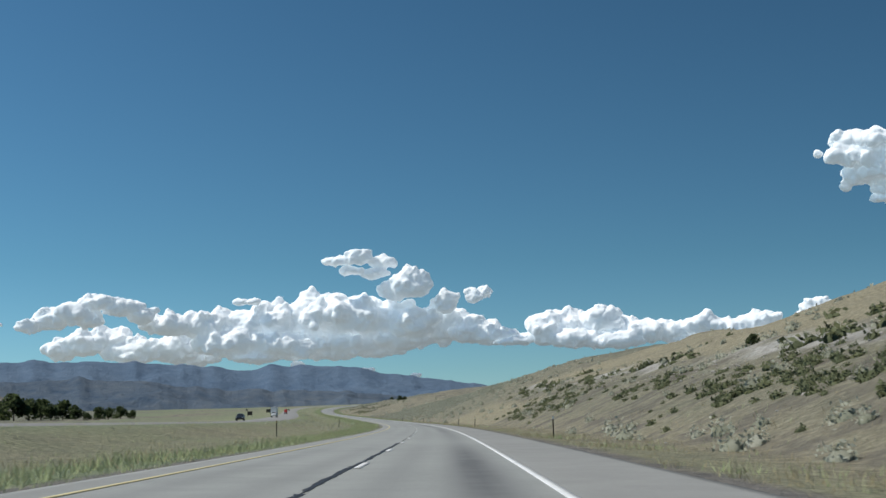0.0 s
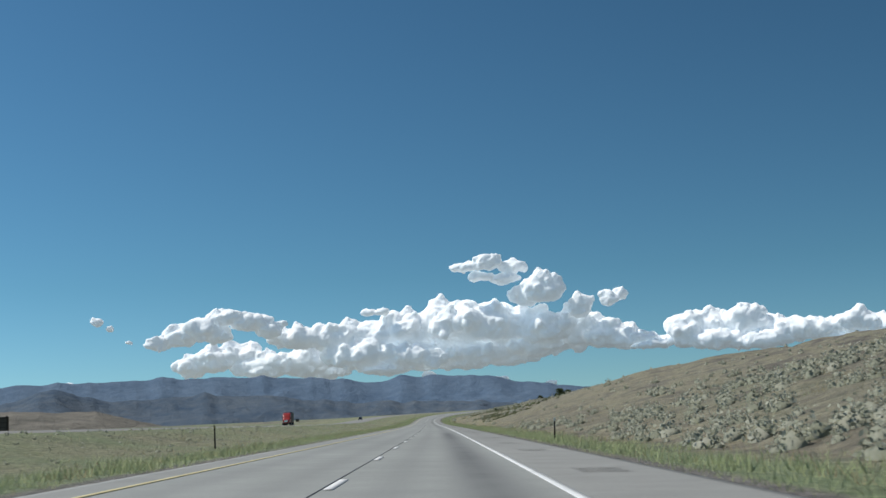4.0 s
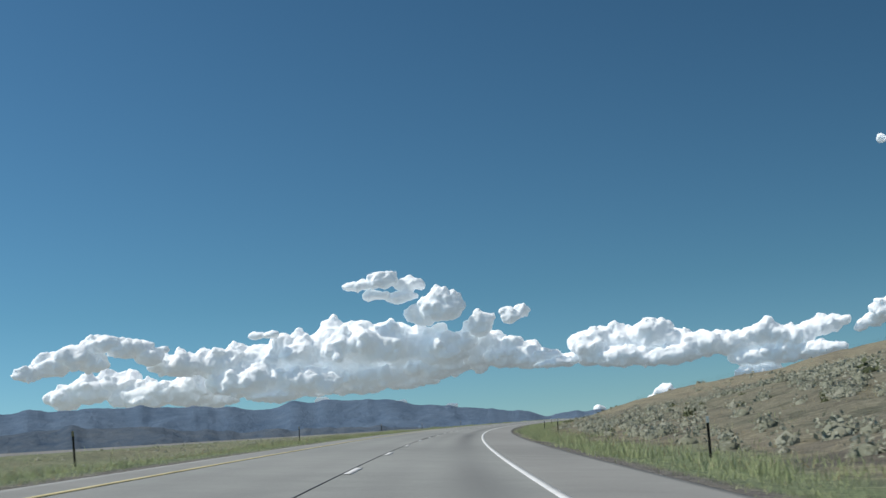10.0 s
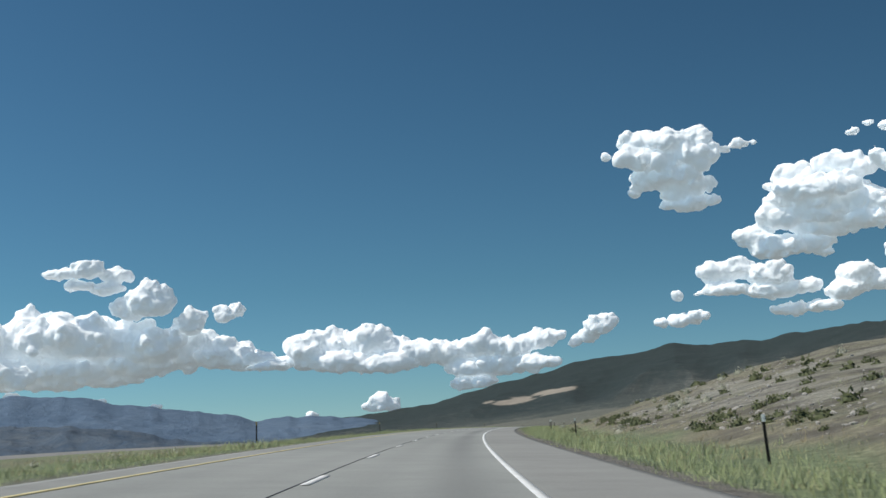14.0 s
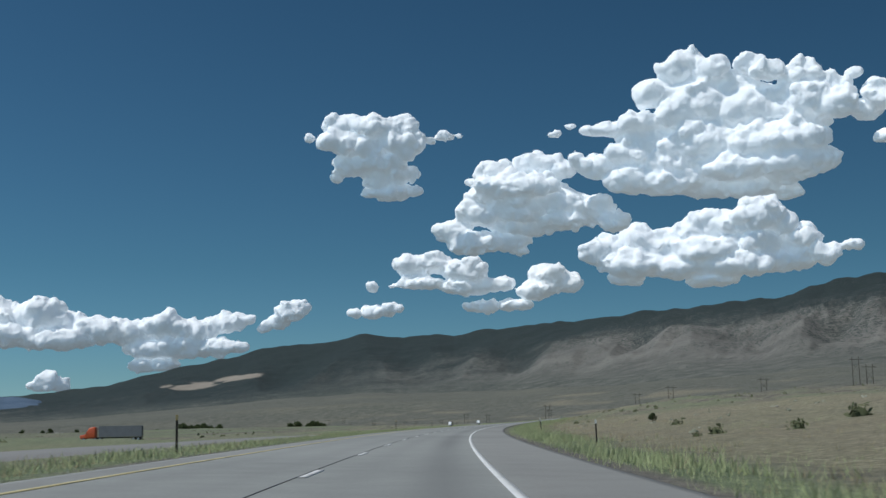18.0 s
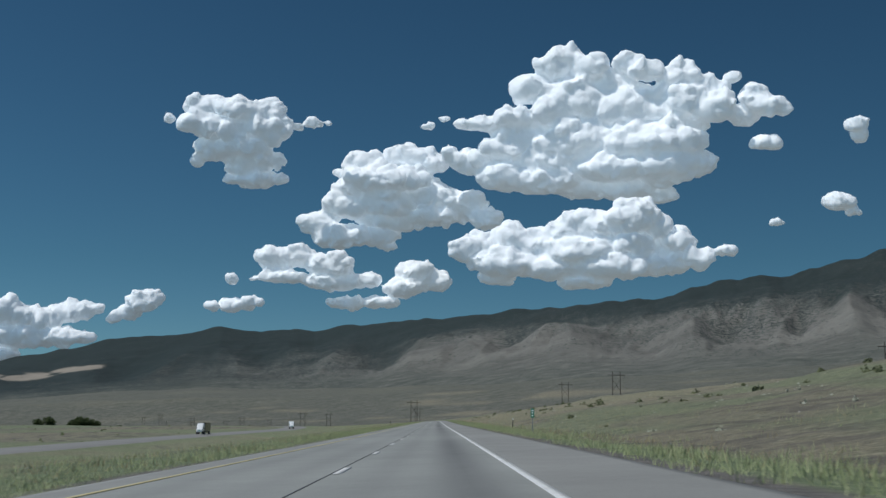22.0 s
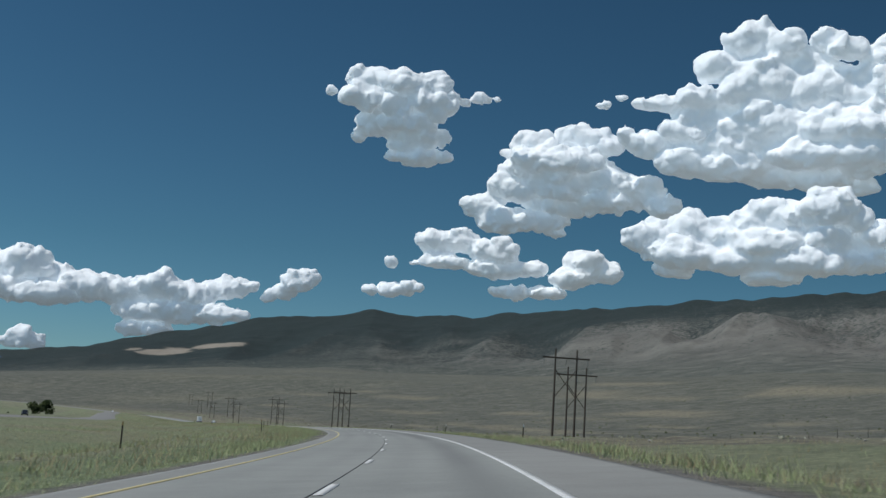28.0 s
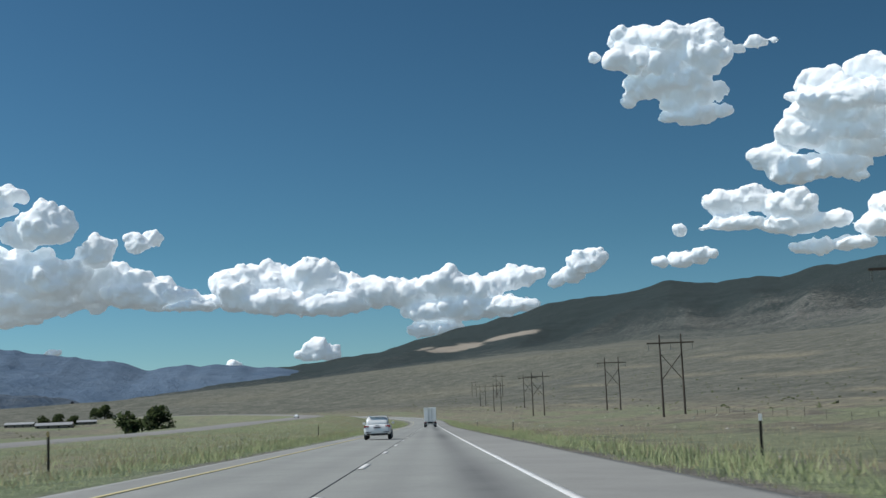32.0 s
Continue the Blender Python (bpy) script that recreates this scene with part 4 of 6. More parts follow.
def cloud(blobs, eye, dist, seed, label):
    """A heap of puffs: each place in the sky becomes a lump with smaller lumps on it and finer ones on those."""
    rng = np.random.default_rng(seed)
    eye = np.array(eye)
    verts, faces, base = [], [], 0

    def add(level, centre, radii, axes):
        nonlocal base
        v, f = BALLS[level]
        verts.append(centre + (v * radii) @ axes)
        faces.append(f + base)
        base += len(v)

    for az, el, ra, re in blobs:
        a, e = radians(az), radians(el)
        out = np.array([-math.sin(a) * math.cos(e), math.cos(a) * math.cos(e), math.sin(e)])
        right = np.array([math.cos(a), math.sin(a), 0.0])
        up = np.cross(right, out)
        axes = np.stack([right, out, up])
        rx, rz = math.tan(radians(ra)) * dist * 0.84 + 2, math.tan(radians(re)) * dist * 0.86 + 4
        ry = 0.5 * (rx + rz)
        c0 = eye + out * (dist + rng.normal() * 0.3 * ry)
        add(3, c0, np.array([rx, ry, rz]), axes)
        small = min(rx, rz)
        count = int(np.clip(8 * rx / rz, 9, 34))
        for i in range(count):
            w = rng.normal(size=3)
            w[1] = -abs(w[1]) * 0.8
            w[2] = w[2] + 0.35
            w /= np.linalg.norm(w)
            c1 = c0 + (w * np.array([rx, ry, rz]) * 0.88) @ axes
            r1 = small * rng.uniform(0.26, 0.62) * (0.7 if w[2] < -0.3 else 1)
            add(2, c1, np.array([r1 * 1.2, r1, r1 * 0.95]), axes)
            for j in range(3):
                w2 = rng.normal(size=3)
                w2[1] = -abs(w2[1])
                w2[2] += 0.3
                w2 /= np.linalg.norm(w2)
                r2 = max(r1 * rng.uniform(0.28, 0.5), 16)
                add(2 if r2 > 40 else 1, c1 + (w2 * r1 * 0.92) @ axes, np.array([r2, r2, r2]), axes)
    rough = new("cloud", mesh_of("cloud", np.concatenate(verts), np.concatenate(faces), CLOUD, True))
    join = rough.modifiers.new("join", "REMESH")
    join.mode, join.voxel_size, join.use_smooth_shade = "VOXEL", (17 if len(blobs) < 40 else 19) * K, True
    soft = rough.modifiers.new("soft", "SMOOTH")
    soft.factor, soft.iterations = 0.5, 2
    body = bpy.data.meshes.new_from_object(rough.evaluated_get(bpy.context.evaluated_depsgraph_get()))
    bpy.data.objects.remove(rough)
    n = len(body.vertices)
    v, nor = np.empty(n * 3, np.float32), np.empty(n * 3, np.float32)
    body.vertices.foreach_get("co", v)
    body.vertex_normals.foreach_get("vector", nor)
    v, nor = v.reshape(-1, 3) / K, nor.reshape(-1, 3)

    def billow(size, k):
        return np.abs(2 * vnoise3(v / size + 11 * k, seed + k) - 1)

    swell = 46 * (billow(300, 1) - 0.25) + 30 * (billow(130, 2) - 0.25) + 13 * (billow(58, 3) - 0.25)
    drift = np.stack([vnoise3(v / 80 + 40 * k, seed + 8 + k) for k in range(3)], 1) - 0.5
    wisp = np.stack([vnoise3(v / 26 + 40 * k, seed + 14 + k) for k in range(3)], 1) - 0.5
    v2 = v + nor * swell[:, None] + drift * 30 + wisp * 10
    body.vertices.foreach_set("co", (v2 * K).astype(np.float32).ravel())
    body.update()
    ob = new("cloud", body)
    tagged(ob, label, "cloud", "clouds in the sky", "structure")
    return ob


EYE_A, EYE_B, EYE_C, EYE_D = (23, 839, 12), (95, 1808, 38), (440, 2574, 51), (780, 3020, 57)
for blobs, eye, dist, label in (
        (LOW_LEFT[:11], EYE_A, 16000, "white cumulus arm high over the mountains"),
        (LOW_LEFT[11:], EYE_A, 17000, "broad low white cumulus behind the mountain crest"),
        (LONG_BANK, EYE_A, 16300, "long white cumulus bank over the mountains"),
        (BANK_TOPS, EYE_A, 16100, "small white cloud heaps above the long bank"),
        (RIDGE_BANK, EYE_B, 15300, "white cumulus bank beside the mesa"),
        (LOW_PUFF, EYE_B, 14100, "small white cumulus low beside the mesa crest"),
        (LONE_CLOUD, EYE_D, 13200, "lone white cumulus with a thin tail"),
        (MIDDLE_CLOUD, EYE_C, 14200, "heaped white cumulus with a grey base"),
        (LOWER_CLOUD, EYE_C, 15500, "small white cumulus low over the mesa"),
        (GREAT_TOP + GREAT_FOOT, EYE_C, 13900, "great white cumulus with a grey belly"),
        (RIGHT_CLOUD, EYE_C, 12600, "bright white cumulus above the mesa crest"),
        (SCRAPS, EYE_D, 13400, "small white cloud scraps")):
    cloud(blobs, eye, dist, len(label), label)


# ---- plants ----
def scatter_mesh(name, pieces, label, category, mat, parent=None, smooth=False):
    v = np.concatenate([p[0] for p in pieces])
    n = np.cumsum([0] + [len(p[0]) for p in pieces[:-1]])
    f = np.concatenate([p[1] + k for p, k in zip(pieces, n)])
    ob = new(name, mesh_of(name, v, f, mat, smooth))
    ob.parent = parent
    return tagged(ob, label, category, kind="stuff")


def blades(rng, s, d, height, width, per):
    """Slim bent blades round the given places."""
    k = len(s) * per
    s = np.repeat(s, per) + rng.normal(size=k) * width
    d = np.repeat(d, per) + rng.normal(size=k) * width
    d = np.where(d > 0, np.maximum(d, 4.66), np.minimum(d, -6.66))
    h = np.repeat(height, per) * rng.uniform(0.45, 1.2, k)
    x, y = plan(s, d)
    z = ground_z(s, d)
    a = rng.uniform(0, math.tau, k)
    w = 0.008 + 0.02 * h
    lean = rng.normal(size=(k, 2)) * h[:, None] * 0.4
    root = np.stack([x, y, z - 0.03], 1)
    side = np.stack([np.cos(a) * w, np.sin(a) * w, a * 0], 1)
    tip = root + np.stack([lean[:, 0], lean[:, 1], h], 1)
    v = np.stack([root - side, root + side, tip], 1).reshape(-1, 3)
    return v, np.arange(k * 3).reshape(-1, 3)


def leafy(name, stops, rough=0.9, upright=0.5):
    m, n, l, b = material(name, rough)
    g = n.new("ShaderNodeNewGeometry")
    f = math_node(n, l, "ADD", math_node(n, l, "MULTIPLY", g.outputs["Random Per Island"], 0.45), math_node(n, l, "MULTIPLY", noise_at(n, l, 9, 3), 0.3))
    f = math_node(n, l, "ADD", f, math_node(n, l, "MULTIPLY", math_node(n, l, "SUBTRACT", noise_at(n, l, 0.22, 4, 0.7), 0.25), 0.5))
    c = ramp(n, l, f, [(0.2 + 0.6 * i / (len(stops) - 1), s) for i, s in enumerate(stops)])
    l.new(c, b.inputs["Base Color"])
    b.inputs["Specular IOR Level"].default_value = 0.15
    up = n.new("ShaderNodeVectorMath")
    up.operation = "MULTIPLY_ADD"
    l.new(g.outputs["Normal"], up.inputs[0])
    up.inputs[1].default_value, up.inputs[2].default_value = (upright, upright, upright), (0, 0, 1)
    l.new(up.outputs[0], b.inputs["Normal"])
    through_leaf = n.new("ShaderNodeBsdfTranslucent")
    l.new(c, through_leaf.inputs["Color"])
    both = n.new("ShaderNodeMixShader")
    both.inputs[0].default_value = 0.35
    l.new(b.outputs[0], both.inputs[1])
    l.new(through_leaf.outputs[0], both.inputs[2])
    l.new(both.outputs[0], n["Material Output"].inputs["Surface"])
    return m


GREEN_GRASS = leafy("green_grass", [(0.3, 0.37, 0.185), (0.37, 0.435, 0.225), (0.44, 0.5, 0.27), (0.55, 0.55, 0.34)])
DRY_GRASS = leafy("dry_grass", [(0.29, 0.25, 0.145), (0.37, 0.32, 0.19), (0.45, 0.395, 0.245), (0.33, 0.3, 0.165)])
SAGE = leafy("sagebrush_leaf", [(0.25, 0.265, 0.195), (0.345, 0.36, 0.275), (0.44, 0.45, 0.36), (0.53, 0.53, 0.44)], 0.9, 0.8)
BUSH_LEAF = leafy("bush_leaf", [(0.085, 0.102, 0.055), (0.145, 0.168, 0.092), (0.22, 0.24, 0.14)])
TREE_LEAF = leafy("tree_leaf", [(0.035, 0.055, 0.022), (0.065, 0.092, 0.038), (0.105, 0.135, 0.058)])
BARK = speckled("bark", [(0.06, 0.045, 0.032), (0.13, 0.105, 0.08)], (0.1, 1.0), 0.95, 0.5, 0.05)

rng = np.random.default_rng(7)
LUSH_S, LUSH_V = [-300, 380, 530, 3750, 3850, 4200, 4280, 6000], [0.12, 0.12, 0.95, 0.95, 0.6, 0.4, 0.8, 0.8]
pieces_green, pieces_dry = [], []
for side in (1, -1):
    edge = 4.75 if side > 0 else 6.75
    n_t = 32000
    s = rng.uniform(-5, 4950, n_t)
    out = np.abs(rng.normal(size=n_t)) * 3.4 + rng.uniform(0, 1.2, n_t)
    d = side * (edge + out)
    lush = np.interp(s, LUSH_S, LUSH_V) if side > 0 else np.full(n_t, 0.8)
    patch = fbm(s / 9, d / 4, 3, 55)
    is_green = rng.uniform(size=n_t) < lush * np.clip(1.15 - out / 9, 0, 1) + 0.12 * patch
    height = (0.12 + 0.2 * np.clip(0.6 + patch, 0.1, 1.4)) * np.clip(0.45 + out / 2.0, 0.3, 1.2) * (1.0 if side < 0 else np.interp(s, [300, 460], [0.75, 1.15]))
    keep = rng.uniform(size=n_t) < 0.95
    g, r = keep & is_green, keep & ~is_green
    pieces_green.append(blades(rng, s[g], d[g], height[g], 0.32, 13))
    pieces_dry.append(blades(rng, s[r], d[r], height[r] * 0.85, 0.24, 7))
n_t = 26000
s = rng.uniform(-5, 4900, n_t)
d = np.where(rng.uniform(size=n_t) < 0.5, rng.uniform(9, 26, n_t), -rng.uniform(9, 30, n_t))
mixed = rng.uniform(size=n_t) < np.where(d < 0, 0.62, 0.25)
tall = rng.uniform(0.2, 0.42, n_t)
pieces_green.append(blades(rng, s[mixed], d[mixed], tall[mixed], 0.4, 6))
pieces_dry.append(blades(rng, s[~mixed], d[~mixed], tall[~mixed], 0.4, 6))
# rank grass over the wide median past the last bend
n_t = 15000
s, d = rng.uniform(3700, 5100, n_t), -9 - 42 * rng.uniform(0, 1, n_t) ** 1.4
lush = rng.uniform(size=n_t) < 0.55 + 0.5 * fbm(s / 30, d / 9, 3, 57)
tall = rng.uniform(0.25, 0.6, n_t)
pieces_green.append(blades(rng, s[lush], d[lush], tall[lush], 0.45, 6))
pieces_dry.append(blades(rng, s[~lush], d[~lush], tall[~lush], 0.45, 6))
scatter_mesh("verge_grass", pieces_green, "green roadside grass along the pavement edges", "grass", GREEN_GRASS)
scatter_mesh("dry_grass", pieces_dry, "dry straw-coloured grass tufts on the verges", "grass", DRY_GRASS)


def leaf_clump(rng, leaves, size, flat=0.75, leaf=0.16):
    """A rounded clump of small leaf quads with twigs showing gaps, about 1 wide."""
    w = rng.normal(size=(leaves, 3))
    w /= np.linalg.norm(w, axis=1)[:, None]
    w[:, 2] = np.abs(w[:, 2])
    lobes = 0.75 + 0.25 * np.sin(w[:, 0] * 5 + 1) * np.sin(w[:, 1] * 6 + 2)
    c = w * (rng.uniform(0.35, 1.0, leaves) ** 0.5 * lobes)[:, None] * np.array([0.5, 0.5, flat]) * size
    a, b = rng.normal(size=(leaves, 3)), rng.normal(size=(leaves, 3))
    a /= np.linalg.norm(a, axis=1)[:, None]
    b -= a * (a * b).sum(1)[:, None]
    b /= np.linalg.norm(b, axis=1)[:, None]
    ls = leaf * size * rng.uniform(0.6, 1.3, leaves)[:, None]
    v = np.stack([c - a * ls, c + b * ls * 0.6, c + a * ls, c - b * ls * 0.6], 1).reshape(-1, 3)
    f = np.arange(leaves * 4).reshape(-1, 4)
    return v, f


def mound(rng, level, leaves, leaf, flat):
    """A brush clump: a low lumpy heart under many leaf sprays, about 1 wide."""
    v, f = BALLS[level]
    lump = 0.86 + 0.6 * (vnoise3(v * 2.1 + rng.uniform(0, 50), 5) - 0.5)
    v = v * lump[:, None] * np.array([0.33, 0.33, flat * 0.46]) + np.array([0, 0, 0.03])
    lv, lf = leaf_clump(rng, leaves, 1.1, flat * 0.85, leaf)
    lf = np.concatenate([lf[:, :3], lf[:, [0, 2, 3]]]) + len(v)
    return np.concatenate([v, lv]), np.concatenate([f, lf])


def clumps(name, s, d, size, mat, label, leaves=34, variants=6, seed=3, flat=0.7, leaf=0.15, level=0):
    r = np.random.default_rng(seed)
    kinds = [mound(r, level, leaves, leaf, flat) if level else leaf_clump(r, leaves, 1.0, flat, leaf) for _ in range(variants)]
    x, y = plan(s, d)
    z = ground_z(s, d)
    turn = r.uniform(0, math.tau, len(s))
    out = []
    for k, (v, f) in enumerate(kinds):
        mine = np.arange(len(s)) % variants == k
        c, sn = np.cos(turn[mine])[:, None], np.sin(turn[mine])[:, None]
        sz = size[mine][:, None]
        vx = (v[None, :, 0] * c - v[None, :, 1] * sn) * sz + x[mine][:, None]
        vy = (v[None, :, 0] * sn + v[None, :, 1] * c) * sz + y[mine][:, None]
        vz = v[None, :, 2] * sz + z[mine][:, None] - 0.06 * sz
        vv = np.stack([vx, vy, vz], 2).reshape(-1, 3)
        ff = (f[None] + (np.arange(mine.sum()) * len(v))[:, None, None]).reshape(-1, f.shape[1])
        out.append((vv, ff))
    return scatter_mesh(name, out, label, "shrub", mat, smooth=level > 0)


# sagebrush on the hillside and the plain
DENSE = ([-300, 130, 225, 330, 430, 660, 860, 1000, 1130, 1290, 1350, 1560, 1680, 1990, 2300], [0.8, 0.8, 0.25, 0.3, 1.4, 1.4, 0.3, 0.3, 0.25, 0.3, 0.65, 0.65, 0.3, 0.3, 0.3])
for n_t, d0, d1, leaves, leaf, level, look_label in ((1500, 11, 28, 85, 0.055, 1, "grey-green sagebrush clumps on the roadside hill"), (3000, 28, 50, 38, 0.085, 1, "grey-green sagebrush clumps up the hillside"),
                                                     (5000, 50, 115, 9, 0.2, 1, "grey-green sagebrush over the upper hill")):
    s = rng.uniform(-20, 2300, n_t)
    d = rng.uniform(d0, d1, n_t)
    if d0 < 50:
        s = np.concatenate([s, rng.uniform(430, 680, n_t // 2), rng.uniform(1340, 1600, n_t // 2)])
        d = np.concatenate([d, rng.uniform(d0, d1, n_t // 2 * 2)])
    keep = rng.uniform(size=len(s)) < np.interp(s, *DENSE) * np.clip(0.5 + 1.7 * fbm(s / 17, d / 9, 3, 91), np.interp(s, [420, 450, 660, 700], [0.04, 0.45, 0.45, 0.04]), 1)
    clumps("sagebrush", s[keep], d[keep], rng.uniform(0.6, 2.2 if d0 < 50 else 1.7, keep.sum()), SAGE, look_label, leaves, seed=d0, flat=0.78, leaf=leaf, level=level)
n_t = 9000
s = rng.uniform(200, 5200, n_t)
d = np.where(rng.uniform(size=n_t) < 0.6, rng.uniform(14, 130, n_t), -rng.uniform(13, 28, n_t))
d = np.where((s < 2250) & (d > 0), -rng.uniform(13, 28, n_t), d)
keep = rng.uniform(size=n_t) < np.clip(0.5 + 1.2 * fbm(s / 45, d / 25, 3, 95), 0.05, 1)
clumps("low_brush", s[keep], d[keep], np.where(d[keep] < 0, 0.6, 1.0) * rng.uniform(0.4, 0.95, keep.sum()), SAGE, "low grey brush scattered over the grassland", 8, seed=5, level=1)
n_t = 8000
s = rng.uniform(1800, 5700, n_t)
d = rng.uniform(90, 900, n_t) * np.where(rng.uniform(size=n_t) < 0.75, 1, -1)
clumps("far_brush", s, d, rng.uniform(0.9, 2.6, n_t), BUSH_LEAF, "dark shrubs dotted over the far plain", 2, seed=6, leaf=0.3, level=1)
# green shrubs in bands below the ledges: stations, side distance, spread, count
SHRUBS = ((-20, 235, 20.5, 3.2, 520), (20, 330, 31, 5, 240), (875, 1000, 20.5, 2.2, 150), (950, 1070, 23, 4, 110), (1165, 1260, 24, 4, 160), (1700, 1745, 12.6, 1.0, 46), (1735, 1800, 19, 6, 24), (1845, 1950, 15.2, 2.0, 150), (1380, 1600, 26, 9, 60), (2580, 2780, 23, 6, 22), (3400, 3760, 42, 18, 130), (2900, 3400, 45, 20, 90), (900, 1500, 40, 12, 220), (1990, 2125, 15.2, 1.0, 80), (2010, 2150, 26, 8, 90))
s = np.concatenate([rng.uniform(a, b, n) for a, b, c, w, n in SHRUBS])
lane_d = np.concatenate([rng.normal(c, w, n) for a, b, c, w, n in SHRUBS])
keep = (fbm(s / 22, lane_d / 8, 3, 99) > -0.25) & (lane_d > 10.5)
near_s = keep & (lane_d < 28)
far_s = keep & (lane_d >= 28)
clumps("hill_shrubs", s[near_s], lane_d[near_s], rng.uniform(0.5, 1.5, near_s.sum()), BUSH_LEAF, "green shrubs low on the hillside", 60, seed=8, leaf=0.09, level=1)
clumps("hill_shrubs", s[far_s], lane_d[far_s], rng.uniform(0.9, 2.6, far_s.sum()), BUSH_LEAF, "green shrubs along the ledges of the hill", 26, seed=9, leaf=0.13, level=1)

# pale rocks
ROCK = speckled("pale_rock", [(0.24, 0.22, 0.19), (0.4, 0.37, 0.33), (0.5, 0.47, 0.43)], (0.3, 3), 0.95, 0.5, 0.05)


def stones(name, s, d, size, seed):
    r = np.random.default_rng(seed)
    v, f = BALLS[1]
    x, y = plan(s, d)
    z = ground_z(s, d)
    k = len(s)
    sh = 1 + 0.45 * (r.uniform(size=(k, len(v))) - 0.5)
    rad = size[:, None, None] * np.array([1, 0.8, 0.6]) * r.uniform(0.6, 1.3, (k, 1, 3))
    vv = v[None] * sh[:, :, None] * rad + np.stack([x, y, z + size * 0.1], 1)[:, None]
    ff = (f[None] + (np.arange(k) * len(v))[:, None, None]).reshape(-1, 3)
    return scatter_mesh(name, [(vv.reshape(-1, 3), ff)], "pale broken rocks lying on the slopes", "rocks", ROCK)


s = np.concatenate([rng.uniform(0, 340, 1500), rng.uniform(925, 1015, 900), rng.uniform(1210, 1280, 500), rng.uniform(1840, 1950, 900), rng.uniform(1985, 2130, 1600), rng.uniform(0, 5000, 900)])
d = np.concatenate([rng.normal(30, 3.5, 1500), rng.normal(26.5, 3.5, 900), rng.normal(36, 3, 500), rng.normal(17, 3.5, 900), rng.uniform(14, 40, 1600), rng.uniform(11, 60, 900)])
keep = ((fbm(s / 40, d / 9, 3, 111) > 0.0) | (rng.uniform(size=len(s)) < 0.15)) & (d > 10)
stones("rocks", s[keep], d[keep], rng.uniform(0.1, 0.42, keep.sum()) ** 1.9 + 0.04, 12)


def tree(name, m, height, spread, label, group, seed, leaves=420, mat=None, trunk_part=0.3):
    """A tapered trunk with limbs and a crown of many leaf quads in uneven lobes."""
    r = np.random.default_rng(seed)
    t = thing(name, m, label, "tree", group)
    bm = bmesh.new()

    def limb(a, b, ra, rb):
        a, b = Vector(a), Vector(b)
        q = (b - a).to_track_quat("Z", "Y").to_matrix().to_4x4()
        bmesh.ops.create_cone(bm, cap_ends=True, segments=7, radius1=ra, radius2=rb, depth=(b - a).length, matrix=Matrix.Translation((a + b) / 2) @ q)

    top = height * 0.72
    limb((0, 0, -0.3), (0.1, 0.05, top * 0.55), height * 0.035, height * 0.022)
    limb((0.1, 0.05, top * 0.53), (0.0, -0.1, top), height * 0.022, height * 0.008)
    lobes = []
    for i in range(8):
        a = i * 2.4 + r.uniform(-0.4, 0.4)
        z = height * r.uniform(trunk_part + 0.08, 0.86)
        rad = spread * r.uniform(0.25, 0.62) * (1.15 - 0.6 * z / height)
        c = (math.cos(a) * rad, math.sin(a) * rad, z)
        limb((0.05, 0, z * 0.62), (c[0] * 0.85, c[1] * 0.85, z), height * 0.012, height * 0.004)
        lobes.append((c, spread * r.uniform(0.32, 0.52)))
    lobes.append(((0, 0, height * 0.88), spread * 0.36))
    part("trunk", bm, BARK, t, "rough brown trunk and limbs")
    vs = []
    for c, rad in lobes:
        k = leaves // len(lobes)
        w = r.normal(size=(k, 3))
        w /= np.linalg.norm(w, axis=1)[:, None]
        p = np.array(c) + w * (r.uniform(0.2, 1, k) ** 0.45 * rad)[:, None] * np.array([1, 1, 0.8])
        a, b = r.normal(size=(k, 3)), r.normal(size=(k, 3))
        a /= np.linalg.norm(a, axis=1)[:, None]
        b /= np.linalg.norm(b, axis=1)[:, None]
        ls = spread * 0.1 * r.uniform(0.6, 1.5, k)[:, None]
        vs.append(np.stack([p - a * ls, p + b * ls * 0.7, p + a * ls, p - b * ls * 0.7], 1).reshape(-1, 3))
    v = np.concatenate(vs)
    v[:, 2] = np.maximum(v[:, 2], height * trunk_part * 0.4)
    crown = new("crown", mesh_of("crown", v, np.arange(len(v)).reshape(-1, 4), mat or TREE_LEAF))
    crown.parent = t
    return t


def ground_at(x, y):
    s, d = nearest(np.array([float(x)]), np.array([float(y)]))
    if abs(d[0]) < 950:
        return float(ground_z(s, d)[0])
    return float(far_height(np.array([x]), np.array([y]))[0])


def at_xy(x, y, turn=0.0, size=1.0):
    return pose(x * K, y * K, ground_at(x, y) * K, 0, 0, turn) @ Matrix.Scale(size, 4)


def at_road(s, d, dz=0.0, turn=0.0, size=1.0):
    p = spot(s, d, dz)
    return pose(p.x, p.y, p.z, 0, 0, turn_at(s) + turn) @ Matrix.Scale(size, 4)


